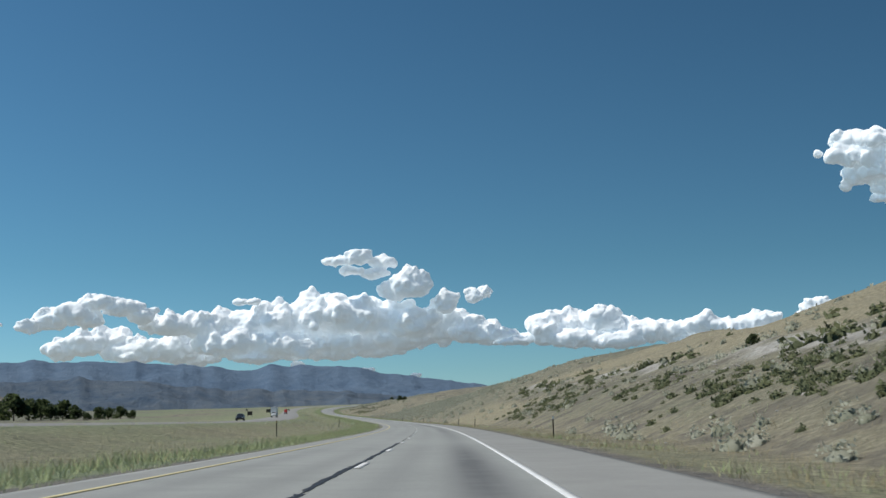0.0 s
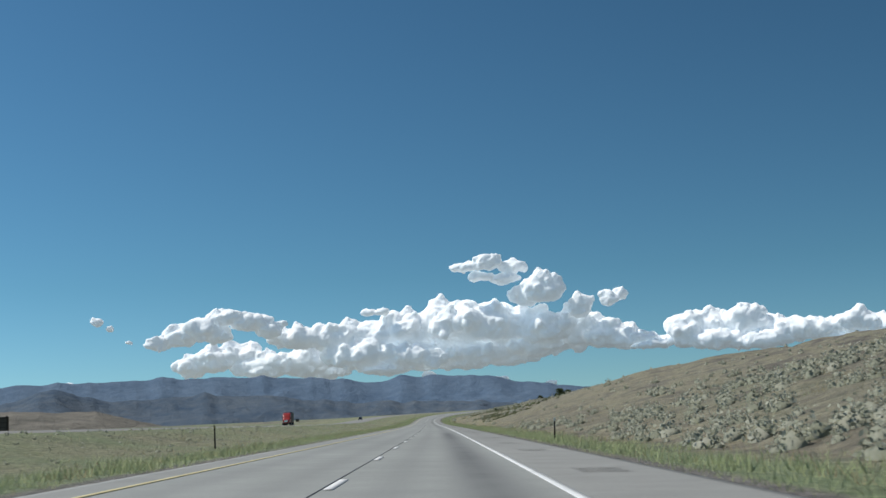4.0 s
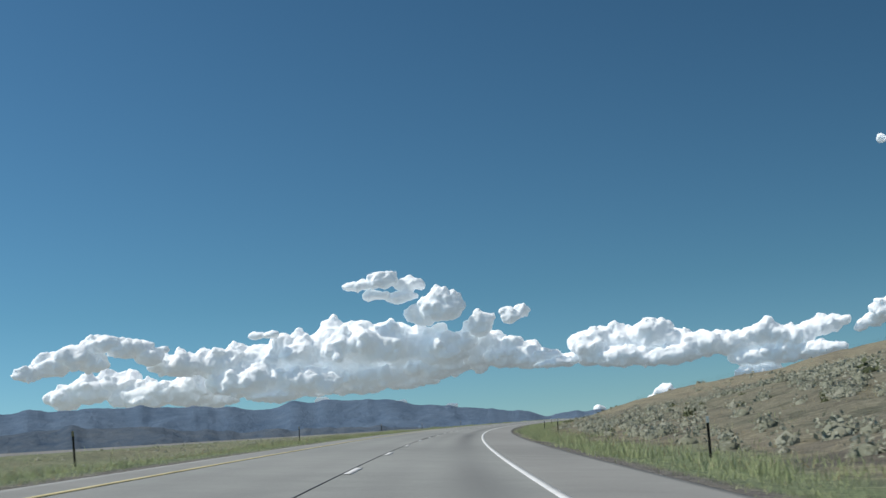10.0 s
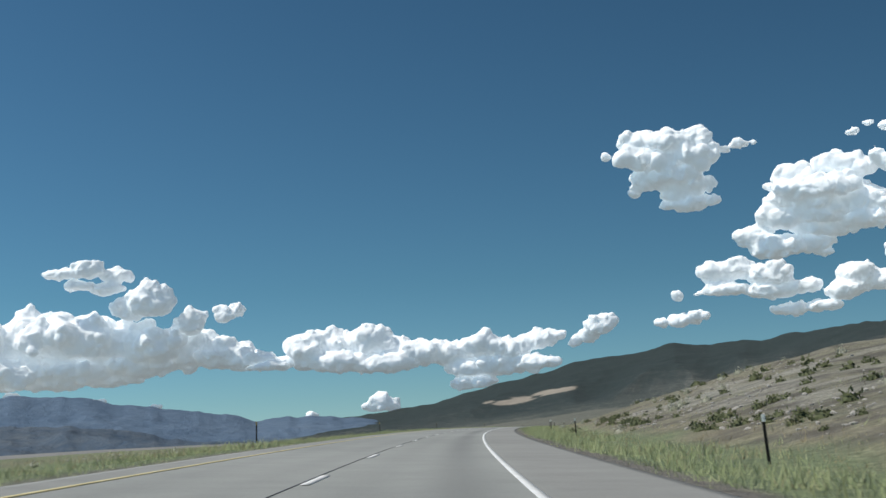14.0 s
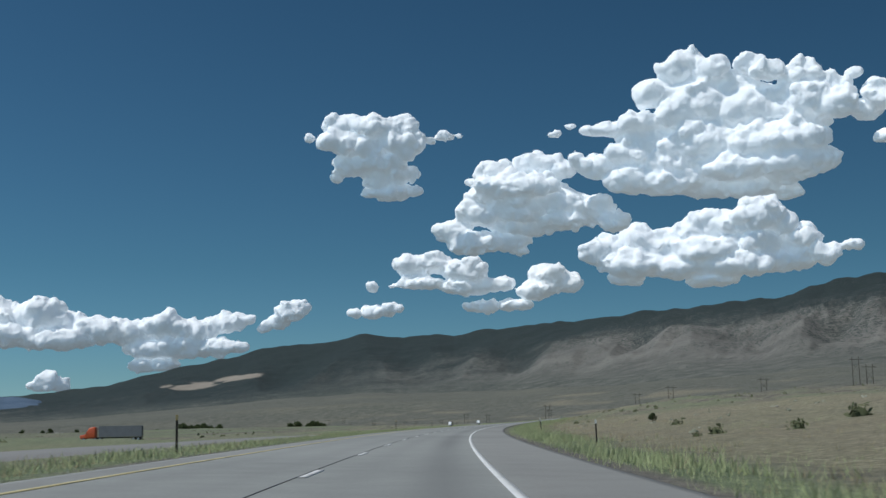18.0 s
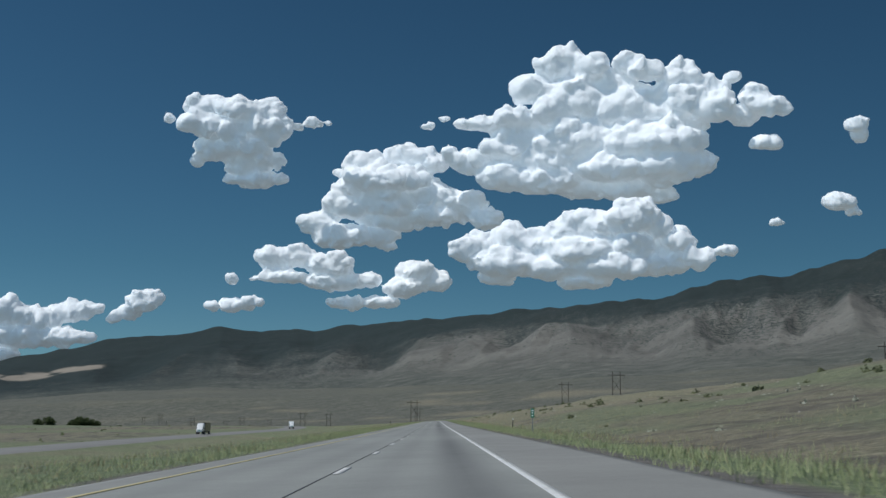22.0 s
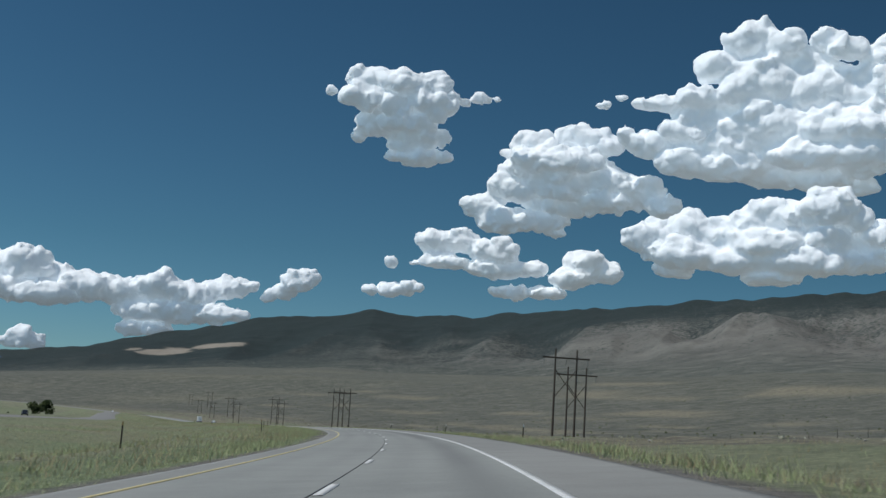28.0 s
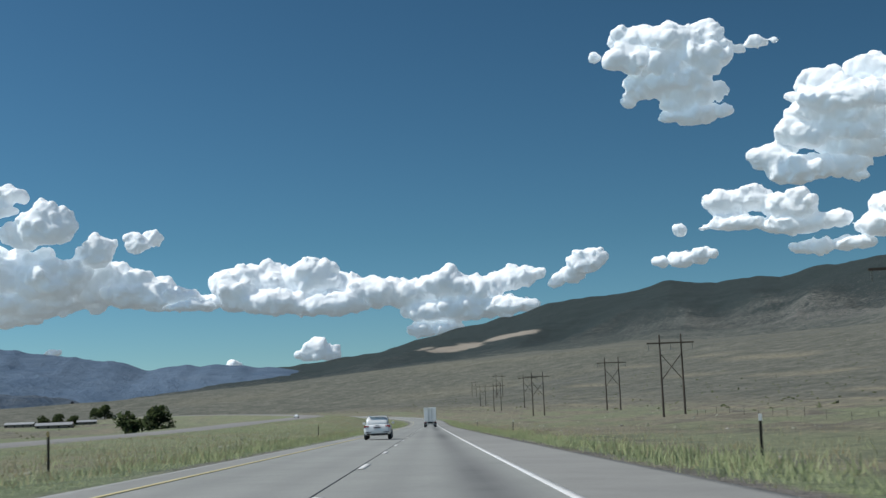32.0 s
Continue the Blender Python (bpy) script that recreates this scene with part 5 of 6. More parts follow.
cottonwood = tree("tree", at_xy(1441, 4613, 20), 11, 8.5, "dark green cottonwood tree in the pasture", "trees by the farm", 1, 900, None, 0.1)
poplar = tree("tree", at_xy(1429, 4601, 70), 9.5, 7.5, "dark green cottonwood tree in the pasture", "trees by the farm", 2, 800, None, 0.1)
for x, y, sz, base in ((1448, 5290, 1.1, 0), (1440, 5298, 1.05, 1), (1422, 5280, 0.75, 1), (1407, 5103, 0.85, 0), (1417, 5110, 0.8, 1), (1396, 5100, 0.9, 1), (1355, 5225, 0.95, 0), (1342, 5215, 0.9, 1), (1326, 5230, 1.0, 0), (1310, 5470, 1.25, 1),
                       (1285, 5480, 1.1, 0), (1255, 5500, 1.3, 1), (1225, 5510, 1.1, 0), (1170, 5540, 1.2, 0), (1150, 5530, 1.0, 1), (1110, 5560, 1.15, 1), (1050, 5590, 1.2, 0)):
    copy_thing((cottonwood, poplar)[base], at_xy(x, y, x * 7 % 360, sz))
for az, r, sz, base in ((13.9, 960, 1.55, 0), (13.2, 985, 1.4, 1), (12.5, 950, 1.6, 0), (11.9, 975, 1.5, 1), (11.4, 1000, 1.3, 0), (11.0, 945, 1.15, 1), (10.5, 960, 1.2, 0), (10.0, 950, 1.0, 1), (9.0, 860, 0.72, 0), (8.6, 870, 0.78, 1),
                        (8.1, 860, 0.7, 0), (7.6, 880, 0.58, 1), (14.8, 980, 1.4, 1), (15.6, 960, 1.55, 0), (9.5, 905, 0.55, 1)):
    copy_thing((cottonwood, poplar)[base], at_xy(-math.sin(radians(az)) * r, math.cos(radians(az)) * r, az * 77 % 360, sz))
for x, y, sz in ((1246, 4259, 1.47), (1255, 4264, 1.30), (1237, 4255, 1.58), (1264, 4271, 1.16), (1228, 4250, 1.26), (1170, 4165, 1.26), (1160, 4169, 1.05), (1209, 4674, 1.68), (1223, 4680, 1.89), (1195, 4669, 1.58), (1239, 4686, 1.47), (1179, 4666, 1.89), (1257, 4690, 1.68)):
    copy_thing(poplar, at_xy(x, y, x % 360, sz))
JUNIPER = leafy("juniper_leaf", [(0.035, 0.055, 0.025), (0.065, 0.09, 0.04), (0.1, 0.125, 0.055)])
juniper = tree("juniper", at_road(1292, 72), 6.4, 4.2, "dark green juniper tree on the hillside", "junipers on the hill", 4, 800, JUNIPER, 0.12)
for s, d, sz in ((1300, 77, 0.85), (1564, 58, 0.62), (1558, 60, 0.4), (130, 33, 0.22), (2690, 24, 0.18), (1238, 34, 0.24)):
    copy_thing(juniper, at_road(s, d, 0, s % 90, sz))


# ---- road furniture ----
POST_METAL = plain("weathered_steel_post", (0.045, 0.038, 0.03), 0.75, 0.3)
REFLECTOR = plain("white_reflector", (0.75, 0.75, 0.72), 0.35, 0, 0.05)
AMBER = plain("amber_reflector", (0.3, 0.23, 0.1), 0.35, 0, 0.05)
POLE_WOOD = speckled("dark_pole_wood", [(0.035, 0.026, 0.02), (0.075, 0.058, 0.045)], (0.2, 3), 0.9, 0.3, 0.02)
GALVANISED = plain("galvanised_steel", (0.3, 0.31, 0.31), 0.5, 0.7)
SIGN_BACK = speckled("weathered_plywood", [(0.06, 0.05, 0.042), (0.12, 0.1, 0.085)], (0.15, 1.5), 0.9, 0.2, 0.01)
SIGN_GREEN = plain("sign_green", (0.01, 0.2, 0.11), 0.4, 0, 0.05)
SIGN_WHITE = plain("sign_white", (0.75, 0.77, 0.74), 0.4, 0, 0.05)


def box(bm, x0, x1, y0, y1, z0, z1, bevel=0.0):
    r = bmesh.ops.create_cube(bm, size=1.0, matrix=Matrix.Translation(((x0 + x1) / 2, (y0 + y1) / 2, (z0 + z1) / 2)) @ Matrix.Diagonal((x1 - x0, y1 - y0, z1 - z0, 1)))
    if bevel:
        bmesh.ops.bevel(bm, geom=list({e for v in r["verts"] for e in v.link_edges}), offset=bevel, segments=2, affect="EDGES")


def tube(bm, a, b, r0, r1=None, seg=10):
    a, b = Vector(a), Vector(b)
    q = (b - a).to_track_quat("Z", "Y").to_matrix().to_4x4()
    bmesh.ops.create_cone(bm, cap_ends=True, segments=seg, radius1=r0, radius2=r0 if r1 is None else r1, depth=(b - a).length, matrix=Matrix.Translation((a + b) / 2) @ q)


def delineator(m, tall, reflector, label, group):
    t = thing("delineator", m, label, "road marker", group)
    bm = bmesh.new()
    box(bm, -0.045, 0.045, -0.006, 0.006, -0.3, tall)
    box(bm, -0.045, -0.033, -0.03, 0.006, -0.3, tall)
    box(bm, 0.033, 0.045, -0.03, 0.006, -0.3, tall)
    part("post", bm, POST_METAL, t)
    bm = bmesh.new()
    box(bm, -0.055, 0.055, -0.045, -0.031, tall - 0.2, tall + 0.02, 0.008)
    part("reflector", bm, reflector, t, "small reflector plate at the top")
    bm = bmesh.new()
    tube(bm, (0, -0.055, tall - 0.09), (0, -0.04, tall - 0.09), 0.012, None, 6)
    part("bolt", bm, GALVANISED, t)
    return t


right_post = delineator(at_road(85, 7.6), 1.4, REFLECTOR, "dark steel marker post with a white reflector beside the shoulder", "marker posts")
left_post = delineator(at_road(128, -15.8), 1.5, AMBER, "dark steel marker post with an amber reflector on the median", "median marker posts")
RIGHT_POSTS = ((190, 7.2), (223, 6.6), (351, 7.3), (452, 8.0), (464, 6.8), (563, 6.8), (640, 7.2), (1012, 8.6), (1156, 9.0), (1189, 8.8), (1257, 8.5), (1289, 9.0), (1372, 9.4), (1417, 8.5), (1444, 9.1), (1536, 9.4), (1592, 9.0), (1650, 8.6),
               (1709, 8.4), (1756, 7.8), (1815, 7.6), (1940, 9.0), (1997, 9.6), (2067, 9.4), (2130, 9.2), (2190, 9.3), (2250, 9.2), (2310, 9.4), (2355, 9.2), (2440, 9.4), (2500, 9.4), (2598, 9.5), (2682, 9.2), (2745, 9.4), (2854, 9.8),
               (3240, 9.8), (3856, 10.6), (3904, 10.6), (4030, 10.4), (4100, 10.6), (4245, 10.2), (4332, 10.6), (4408, 10.6), (4520, 10.2), (4640, 10.2), (4760, 10.2))
LEFT_POSTS = ((250, -15.0), (379, -15.5), (510, -14.5), (640, -14.0), (1030, -13.0), (1398, -19.0), (1455, -16.0), (1529, -17.0), (1600, -16.5), (1660, -16.5), (1732, -16.3), (1829, -20.0), (1890, -16.0), (1950, -14.0), (2041, -12.6), (2120, -12.4),
              (2200, -12.0), (2300, -11.4), (2400, -10.8), (2490, -10.2), (2571, -10.0), (2700, -11.0), (2790, -14.0), (2870, -16.0), (3470, -13.8), (3796, -14.4), (3841, -13.4), (3931, -14.0), (3994, -17.0), (4080, -14.6), (4168, -14.6), (4233, -10.8),
              (4407, -15.2), (4530, -15.0), (4650, -15.0))
for i, (s, d) in enumerate(RIGHT_POSTS):
    copy_thing(right_post, at_road(s, d, 0, 8 * math.sin(i * 1.7)) @ pose(0, 0, 0, 2 * math.sin(i), 3 * math.sin(i * 1.3 + 1), 0))
for i, (s, d) in enumerate(LEFT_POSTS):
    copy_thing(left_post, at_road(s, d, 0, 8 * math.sin(i * 1.1)) @ pose(0, 0, 0, 2 * math.cos(i), 2 * math.sin(i * 1.9), 0))
leaning = copy_thing(right_post, at_road(1882, 9.6) @ pose(0, 0, 0, 0, 24, 0))
tagged(leaning, "leaning pale marker post struck over in the grass")
leaning_two = copy_thing(right_post, at_road(4174, 10.4) @ pose(0, 0, 0, 0, 20, 0))
tagged(leaning_two, "leaning marker post at the outside of the bend")


def power_pole(m):
    t = thing("power_pole", m, "dark wooden H-frame power pole with a crossarm", "power pole", "power line poles")
    for x in (-2.2, 2.2):
        bm = bmesh.new()
        tube(bm, (x, 0, -1.2), (x, 0, 17.2), 0.24, 0.15, 10)
        part("pole", bm, POLE_WOOD, t)
    for y in (-0.2, 0.2):
        bm = bmesh.new()
        box(bm, -4.8, 4.8, y - 0.06, y + 0.06, 15.3, 15.58, 0.02)
        part("crossarm", bm, POLE_WOOD, t)
    for a, b in (((-2.1, 0.16, 13.2), (2.1, 0.16, 8.0)), ((2.1, -0.16, 13.2), (-2.1, -0.16, 8.0))):
        bm = bmesh.new()
        tube(bm, a, b, 0.085, None, 6)
        part("brace", bm, POLE_WOOD, t)
    for x in (-4.5, 0, 4.5):
        bm = bmesh.new()
        for k in range(7):
            tube(bm, (x, 0, 15.2 - 0.17 * k), (x, 0, 15.1 - 0.17 * k), 0.13, 0.06, 8)
        tube(bm, (x, 0, 15.4), (x, 0, 13.9), 0.02, None, 6)
        part("insulator", bm, GALVANISED, t, "grey insulator string")
    return t


# a low line near the road and a taller one beyond it: places and scale
LINES = ((((845, 2625), (1000, 2995), (1100, 3170), (1259, 3508), (1369, 3814), (1424, 4044), (1522, 4335), (1583, 4566), (1660, 4830), (1740, 5090), (1830, 5380)), 1.0),
         (((1209, 3158), (1313, 3515), (1397, 3857), (1530, 4268), (1640, 4620), (1730, 4960), (1830, 5300)), 1.38))
lines, first = [], None
for places, size in LINES:
    poles = []
    for k, (x, y) in enumerate(places):
        (xa, ya), (xb, yb) = places[max(0, k - 1)], places[min(len(places) - 1, k + 1)]
        m = at_xy(x, y, math.degrees(math.atan2(-(xb - xa), yb - ya)), size)
        if first is None:
            first = power_pole(m)
        else:
            copy_thing(first, m)
        poles.append(m)
    lines.append(poles)
WIRE = plain("dull_wire", (0.12, 0.12, 0.12), 0.5, 0.6)
for x, poles in [(x, line_poles) for line_poles in lines for x in (-4.5, 0.0, 4.5)]:
    vs, fs = [], []
    for a, b in zip(poles[:-1], poles[1:]):
        pa, pb = a @ Vector((x * K, 0, 13.85 * K)), b @ Vector((x * K, 0, 13.85 * K))
        for i in range(9):
            u = i / 8
            p = pa.lerp(pb, u) / K
            p.z -= 3.4 * 4 * u * (1 - u)
            base = len(vs)
            vs += [(p.x - 0.012, p.y, p.z - 0.008), (p.x + 0.012, p.y, p.z - 0.008), (p.x, p.y, p.z + 0.014)]
            if base:
                fs += [(base - 3 + j, base - 3 + (j + 1) % 3, base + (j + 1) % 3, base + j) for j in range(3)]
    wire = new("power_wire", mesh_of("power_wire", vs, fs, WIRE))
    tagged(wire, "thin sagging power wire between the poles", "power wire", "power line wires")


def billboard(m, label):
    t = thing("billboard", m, label, "billboard", "billboards")
    bm = bmesh.new()
    box(bm, -2.2, 2.2, -0.06, 0.06, 2.3, 5.6, 0.02)
    part("panel", bm, SIGN_BACK, t, "weathered brown back of the panel")
    for x in (-1.9, 1.9):
        bm = bmesh.new()
        box(bm, x - 0.13, x + 0.13, -0.32, -0.06, -0.6, 5.75, 0.02)
        part("post", bm, POLE_WOOD, t)
    for z in (2.6, 3.5, 4.4, 5.3):
        bm = bmesh.new()
        box(bm, -2.15, 2.15, -0.15, -0.06, z - 0.06, z + 0.06)
        part("rail", bm, POLE_WOOD, t)
    for x in (-1.2, -0.4, 0.4, 1.2):
        bm = bmesh.new()
        box(bm, x - 0.04, x + 0.04, -0.11, -0.06, 2.4, 5.5)
        part("batten", bm, SIGN_BACK, t)
    return t


board = billboard(at_road(1023, -51.7, 0, 6, 0.8), "dark brown weathered billboard seen from behind beyond the median")
copy_thing(board, at_road(726, -56.8, 0, 4, 0.8))
copy_thing(board, at_road(1330, -85, 0, 10, 0.6))


def mile_sign(m):
    t = thing("mile_sign", m, "small green mile sign on a steel post", "road sign")
    bm = bmesh.new()
    box(bm, -0.03, 0.03, -0.02, 0.02, -0.3, 2.1)
    part("post", bm, GALVANISED, t)
    bm = bmesh.new()
    box(bm, -0.16, 0.16, -0.04, -0.022, 1.35, 2.15, 0.01)
    plate = part("plate", bm, SIGN_GREEN, t, "green plate with white marks")
    for z, w in ((1.98, 0.11), (1.78, 0.07), (1.55, 0.07)):
        bm = bmesh.new()
        box(bm, -w, w, -0.046, -0.041, z - 0.07, z + 0.05)
        part("mark", bm, SIGN_WHITE, plate)
    return t


mile_sign(at_road(3193, 8.7))


def fence(s0, s1, d, label, d_end=None):
    d_end = d if d_end is None else d_end
    t = thing("wire_fence", at_road(s0, d), label, "fence", "roadside fences")
    inv = t.matrix_basis.inverted()
    n = int(math.hypot(s1 - s0, d_end - d) / 8)
    tops = []
    bm = bmesh.new()
    box(bm, -0.022, 0.022, -0.022, 0.022, -0.4, 1.2)
    first_post = part("post", bm, POST_METAL, t)
    for i in range(n + 1):
        p = spot(s0 + (s1 - s0) * i / n, d + (d_end - d) * i / n + 0.3 * math.sin(i))
        tops.append(p / K)
        if i:
            o = new("post", first_post.data)
            o.parent = t
            o.matrix_basis = Matrix.Translation(inv @ p) @ pose(0, 0, 0, 3 * math.sin(i * 2), 3 * math.cos(i * 3), 0)
    for h in (0.35, 0.75, 1.15):
        vs, fs = [], []
        for i, p in enumerate(tops):
            b = len(vs)
            q = (inv @ (p * K)) / K
            vs += [(q.x - 0.008, q.y, q.z + h), (q.x + 0.008, q.y, q.z + h), (q.x, q.y, q.z + h + 0.014)]
            if i:
                fs += [(b - 3 + j, b - 3 + (j + 1) % 3, b + (j + 1) % 3, b + j) for j in range(3)]
        w = new("wire", mesh_of("wire", vs, fs, WIRE))
        w.parent = t


fence(900, 1330, 34, "thin wire fence across the straw grass of the hill")
fence(3640, 4700, 46, "low wire fence beside the sagebrush plain")
fence(1752, 1763, 30, "thin wire fence along the hilltop", 100)


# tar seals on the concrete
def crack(s0, d0, s1, d1, wobble, seed, width=0.038):
    r = np.random.default_rng(seed)
    n = max(4, int(abs(s1 - s0) / 0.5))
    u = np.linspace(0, 1, n)
    s, d = s0 + (s1 - s0) * u, d0 + (d1 - d0) * u + np.cumsum(r.normal(size=n)) * wobble
    w = width * r.uniform(0.5, 1.3, n)
    vs, fs = [], []
    for i in range(n):
        for e in (-w[i], w[i]):
            x, y = plan(s[i], d[i] + e)
            z = float(np.interp(s[i], SS, CZ) + near_rise(s[i], d[i] + e)) + 0.057
            vs.append((float(x), float(y), z))
        if i:
            b = 2 * i
            fs.append((b - 2, b - 1, b + 1, b))
    ob = new("tar_seal", mesh_of("tar_seal", vs, fs, TAR))
    ob.parent = road
    return ob


k = 0
for s0, s1, d0 in ((-10, 60, -1.9), (212, 290, -1.9), (330, 420, -1.9), (860, 905, -1.9), (925, 1080, -1.9), (1480, 1500, -1.9)):
    while s0 < s1:
        k += 1
        crack(s0, d0 - 0.09, min(s0 + 14, s1), d0 - 0.09, 0.015, k, 0.07)
        s0 += 14.6
for s0, s1, d0, d1 in ((236, 243, -3.5, -3.9), (246, 252, -3.4, -3.1), (300, 306, -3.3, -3.8), (854, 862, -3.9, -3.6), (864, 869, -3.3, -3.2), (872, 890, -3.4, -3.6), (892, 930, -3.7, -3.8), (990, 1003, -4.2, -3.2), (1004, 1030, -3.4, -3.2),
                       (1012, 1016, -2.6, -3.6), (1040, 1066, -3.6, -3.4), (4365, 4372, -3.6, -3.5), (4404, 4412, -3.9, -3.7), (3800, 3808, -3.2, -3.5)):
    k += 1
    crack(s0, d0, s1, d1, 0.05, k)
for i in range(34):
    s0 = float(rng.uniform(0, 4600))
    k += 1
    crack(s0, 2.1, s0 + float(rng.uniform(-0.4, 0.4)), 4.4, 0.0, k, 0.02)


# short flat darker strips across the shoulder for the rumble grooves
def rumble(s0, count):
    vs, fs = [], []
    for i in range(count):
        s = s0 + 0.42 * i
        for u, d in ((0, 2.75), (0.1, 2.75), (0.1, 3.75), (0, 3.75)):
            x, y = plan(s + u, d)
            vs.append((float(x), float(y), float(np.interp(s, SS, CZ) + near_rise(s, d)) + 0.056))
        fs.append((4 * i, 4 * i + 1, 4 * i + 2, 4 * i + 3))
    ob = new("rumble_strip", mesh_of("rumble_strip", vs, fs, GROOVE))
    ob.parent = road
    return ob


GROOVE = speckled("groove_dark", [(0.13, 0.13, 0.122), (0.21, 0.208, 0.196)], (0.1, 1.0), 0.95, 0.1, 0.01)
for i in range(72):
    rumble(110 + i * 17.6 + 1.5 * math.sin(i * 2.1), 6 + i % 3)

# ---- vehicles ----
TYRE = plain("tyre_rubber", (0.018, 0.018, 0.018), 0.85, 0, 0.1, 0.1)
RIM = plain("alloy_rim", (0.45, 0.46, 0.47), 0.35, 0.8, 0.06)
WHITE_CAR = plain("white_car_paint", (0.74, 0.75, 0.75), 0.18, 0, 0.02)
WHITE_BOX = plain("white_trailer_panel", (0.72, 0.72, 0.7), 0.4, 0, 0.05, 1.5)
DARK_CAR = plain("dark_car_paint", (0.02, 0.022, 0.025), 0.25, 0, 0.05)
RED_PAINT = plain("red_cab_paint", (0.3, 0.03, 0.025), 0.3, 0, 0.05)
GLASS = plain("tinted_glass", (0.012, 0.014, 0.016), 0.06, 0, 0.02)
RED_LAMP = plain("red_lamp", (0.32, 0.012, 0.012), 0.2, 0, 0.05)
CLEAR_LAMP = plain("clear_lamp", (0.7, 0.7, 0.68), 0.15, 0, 0.03)
BLACK_TRIM = plain("black_trim", (0.02, 0.02, 0.021), 0.55, 0, 0.05)
CHROME = plain("chrome", (0.6, 0.6, 0.6), 0.15, 1.0, 0.03)
PLATE = plain("number_plate", (0.55, 0.5, 0.5), 0.5, 0, 0.05)


def loft(bm, stations, power=4.0, ring=20):
    """A rounded hull through stations (y, half width, bottom, top)."""
    rows = []
    for y, w, z0, z1 in stations:
        row = []
        for i in range(ring):
            a = math.tau * i / ring
            c, sn = math.cos(a), math.sin(a)
            rx = math.copysign(abs(c) ** (2 / power), c) * w
            rz = math.copysign(abs(sn) ** (2 / power), sn) * (z1 - z0) / 2 + (z0 + z1) / 2
            row.append(bm.verts.new((rx, y, rz)))
        rows.append(row)
    for p, q in zip(rows[:-1], rows[1:]):
        for i in range(ring):
            bm.faces.new((p[i], p[(i + 1) % ring], q[(i + 1) % ring], q[i]))
    bm.faces.new(rows[0][::-1])
    bm.faces.new(rows[-1])
    bmesh.ops.recalc_face_normals(bm, faces=bm.faces)


def wheel(parent, x, y, r, w):
    bm = bmesh.new()
    bmesh.ops.create_cone(bm, cap_ends=True, segments=24, radius1=r, radius2=r, depth=w, matrix=Matrix.Translation((x, y, r)) @ Matrix.Rotation(radians(90), 4, "Y"))
    bmesh.ops.bevel(bm, geom=[e for e in bm.edges if len(e.link_faces) == 2 and any(len(f.verts) > 4 for f in e.link_faces)], offset=r * 0.1, segments=2, affect="EDGES")
    tyre = part("wheel", bm, TYRE, parent, "black rubber tyre on a rim", True)
    bm = bmesh.new()
    out = w / 2 + 0.004
    sx = x + math.copysign(out, x)
    bmesh.ops.create_cone(bm, cap_ends=True, segments=20, radius1=r * 0.62, radius2=r * 0.58, depth=0.02, matrix=Matrix.Translation((sx, y, r)) @ Matrix.Rotation(radians(90), 4, "Y"))
    for k in range(5):
        a = k * math.tau / 5
        tube(bm, (sx, y, r), (sx, y + math.cos(a) * r * 0.55, r + math.sin(a) * r * 0.55), r * 0.07, None, 6)
    part("rim", bm, RIM, tyre, "grey alloy rim")


def quad_part(name, corners, mat, parent, label="", thick=0.012):
    """A plate through four corners, with a little thickness."""
    bm = bmesh.new()
    v = [bm.verts.new(c) for c in corners]
    f = bm.faces.new(v)
    n = f.normal if f.normal.length else Vector((0, -1, 0))
    bm.normal_update()
    n = f.normal
    r = bmesh.ops.extrude_face_region(bm, geom=[f])
    bmesh.ops.translate(bm, vec=n * thick, verts=[g for g in r["geom"] if isinstance(g, bmesh.types.BMVert)])
    bmesh.ops.recalc_face_normals(bm, faces=bm.faces)
    return part(name, bm, mat, parent, label)


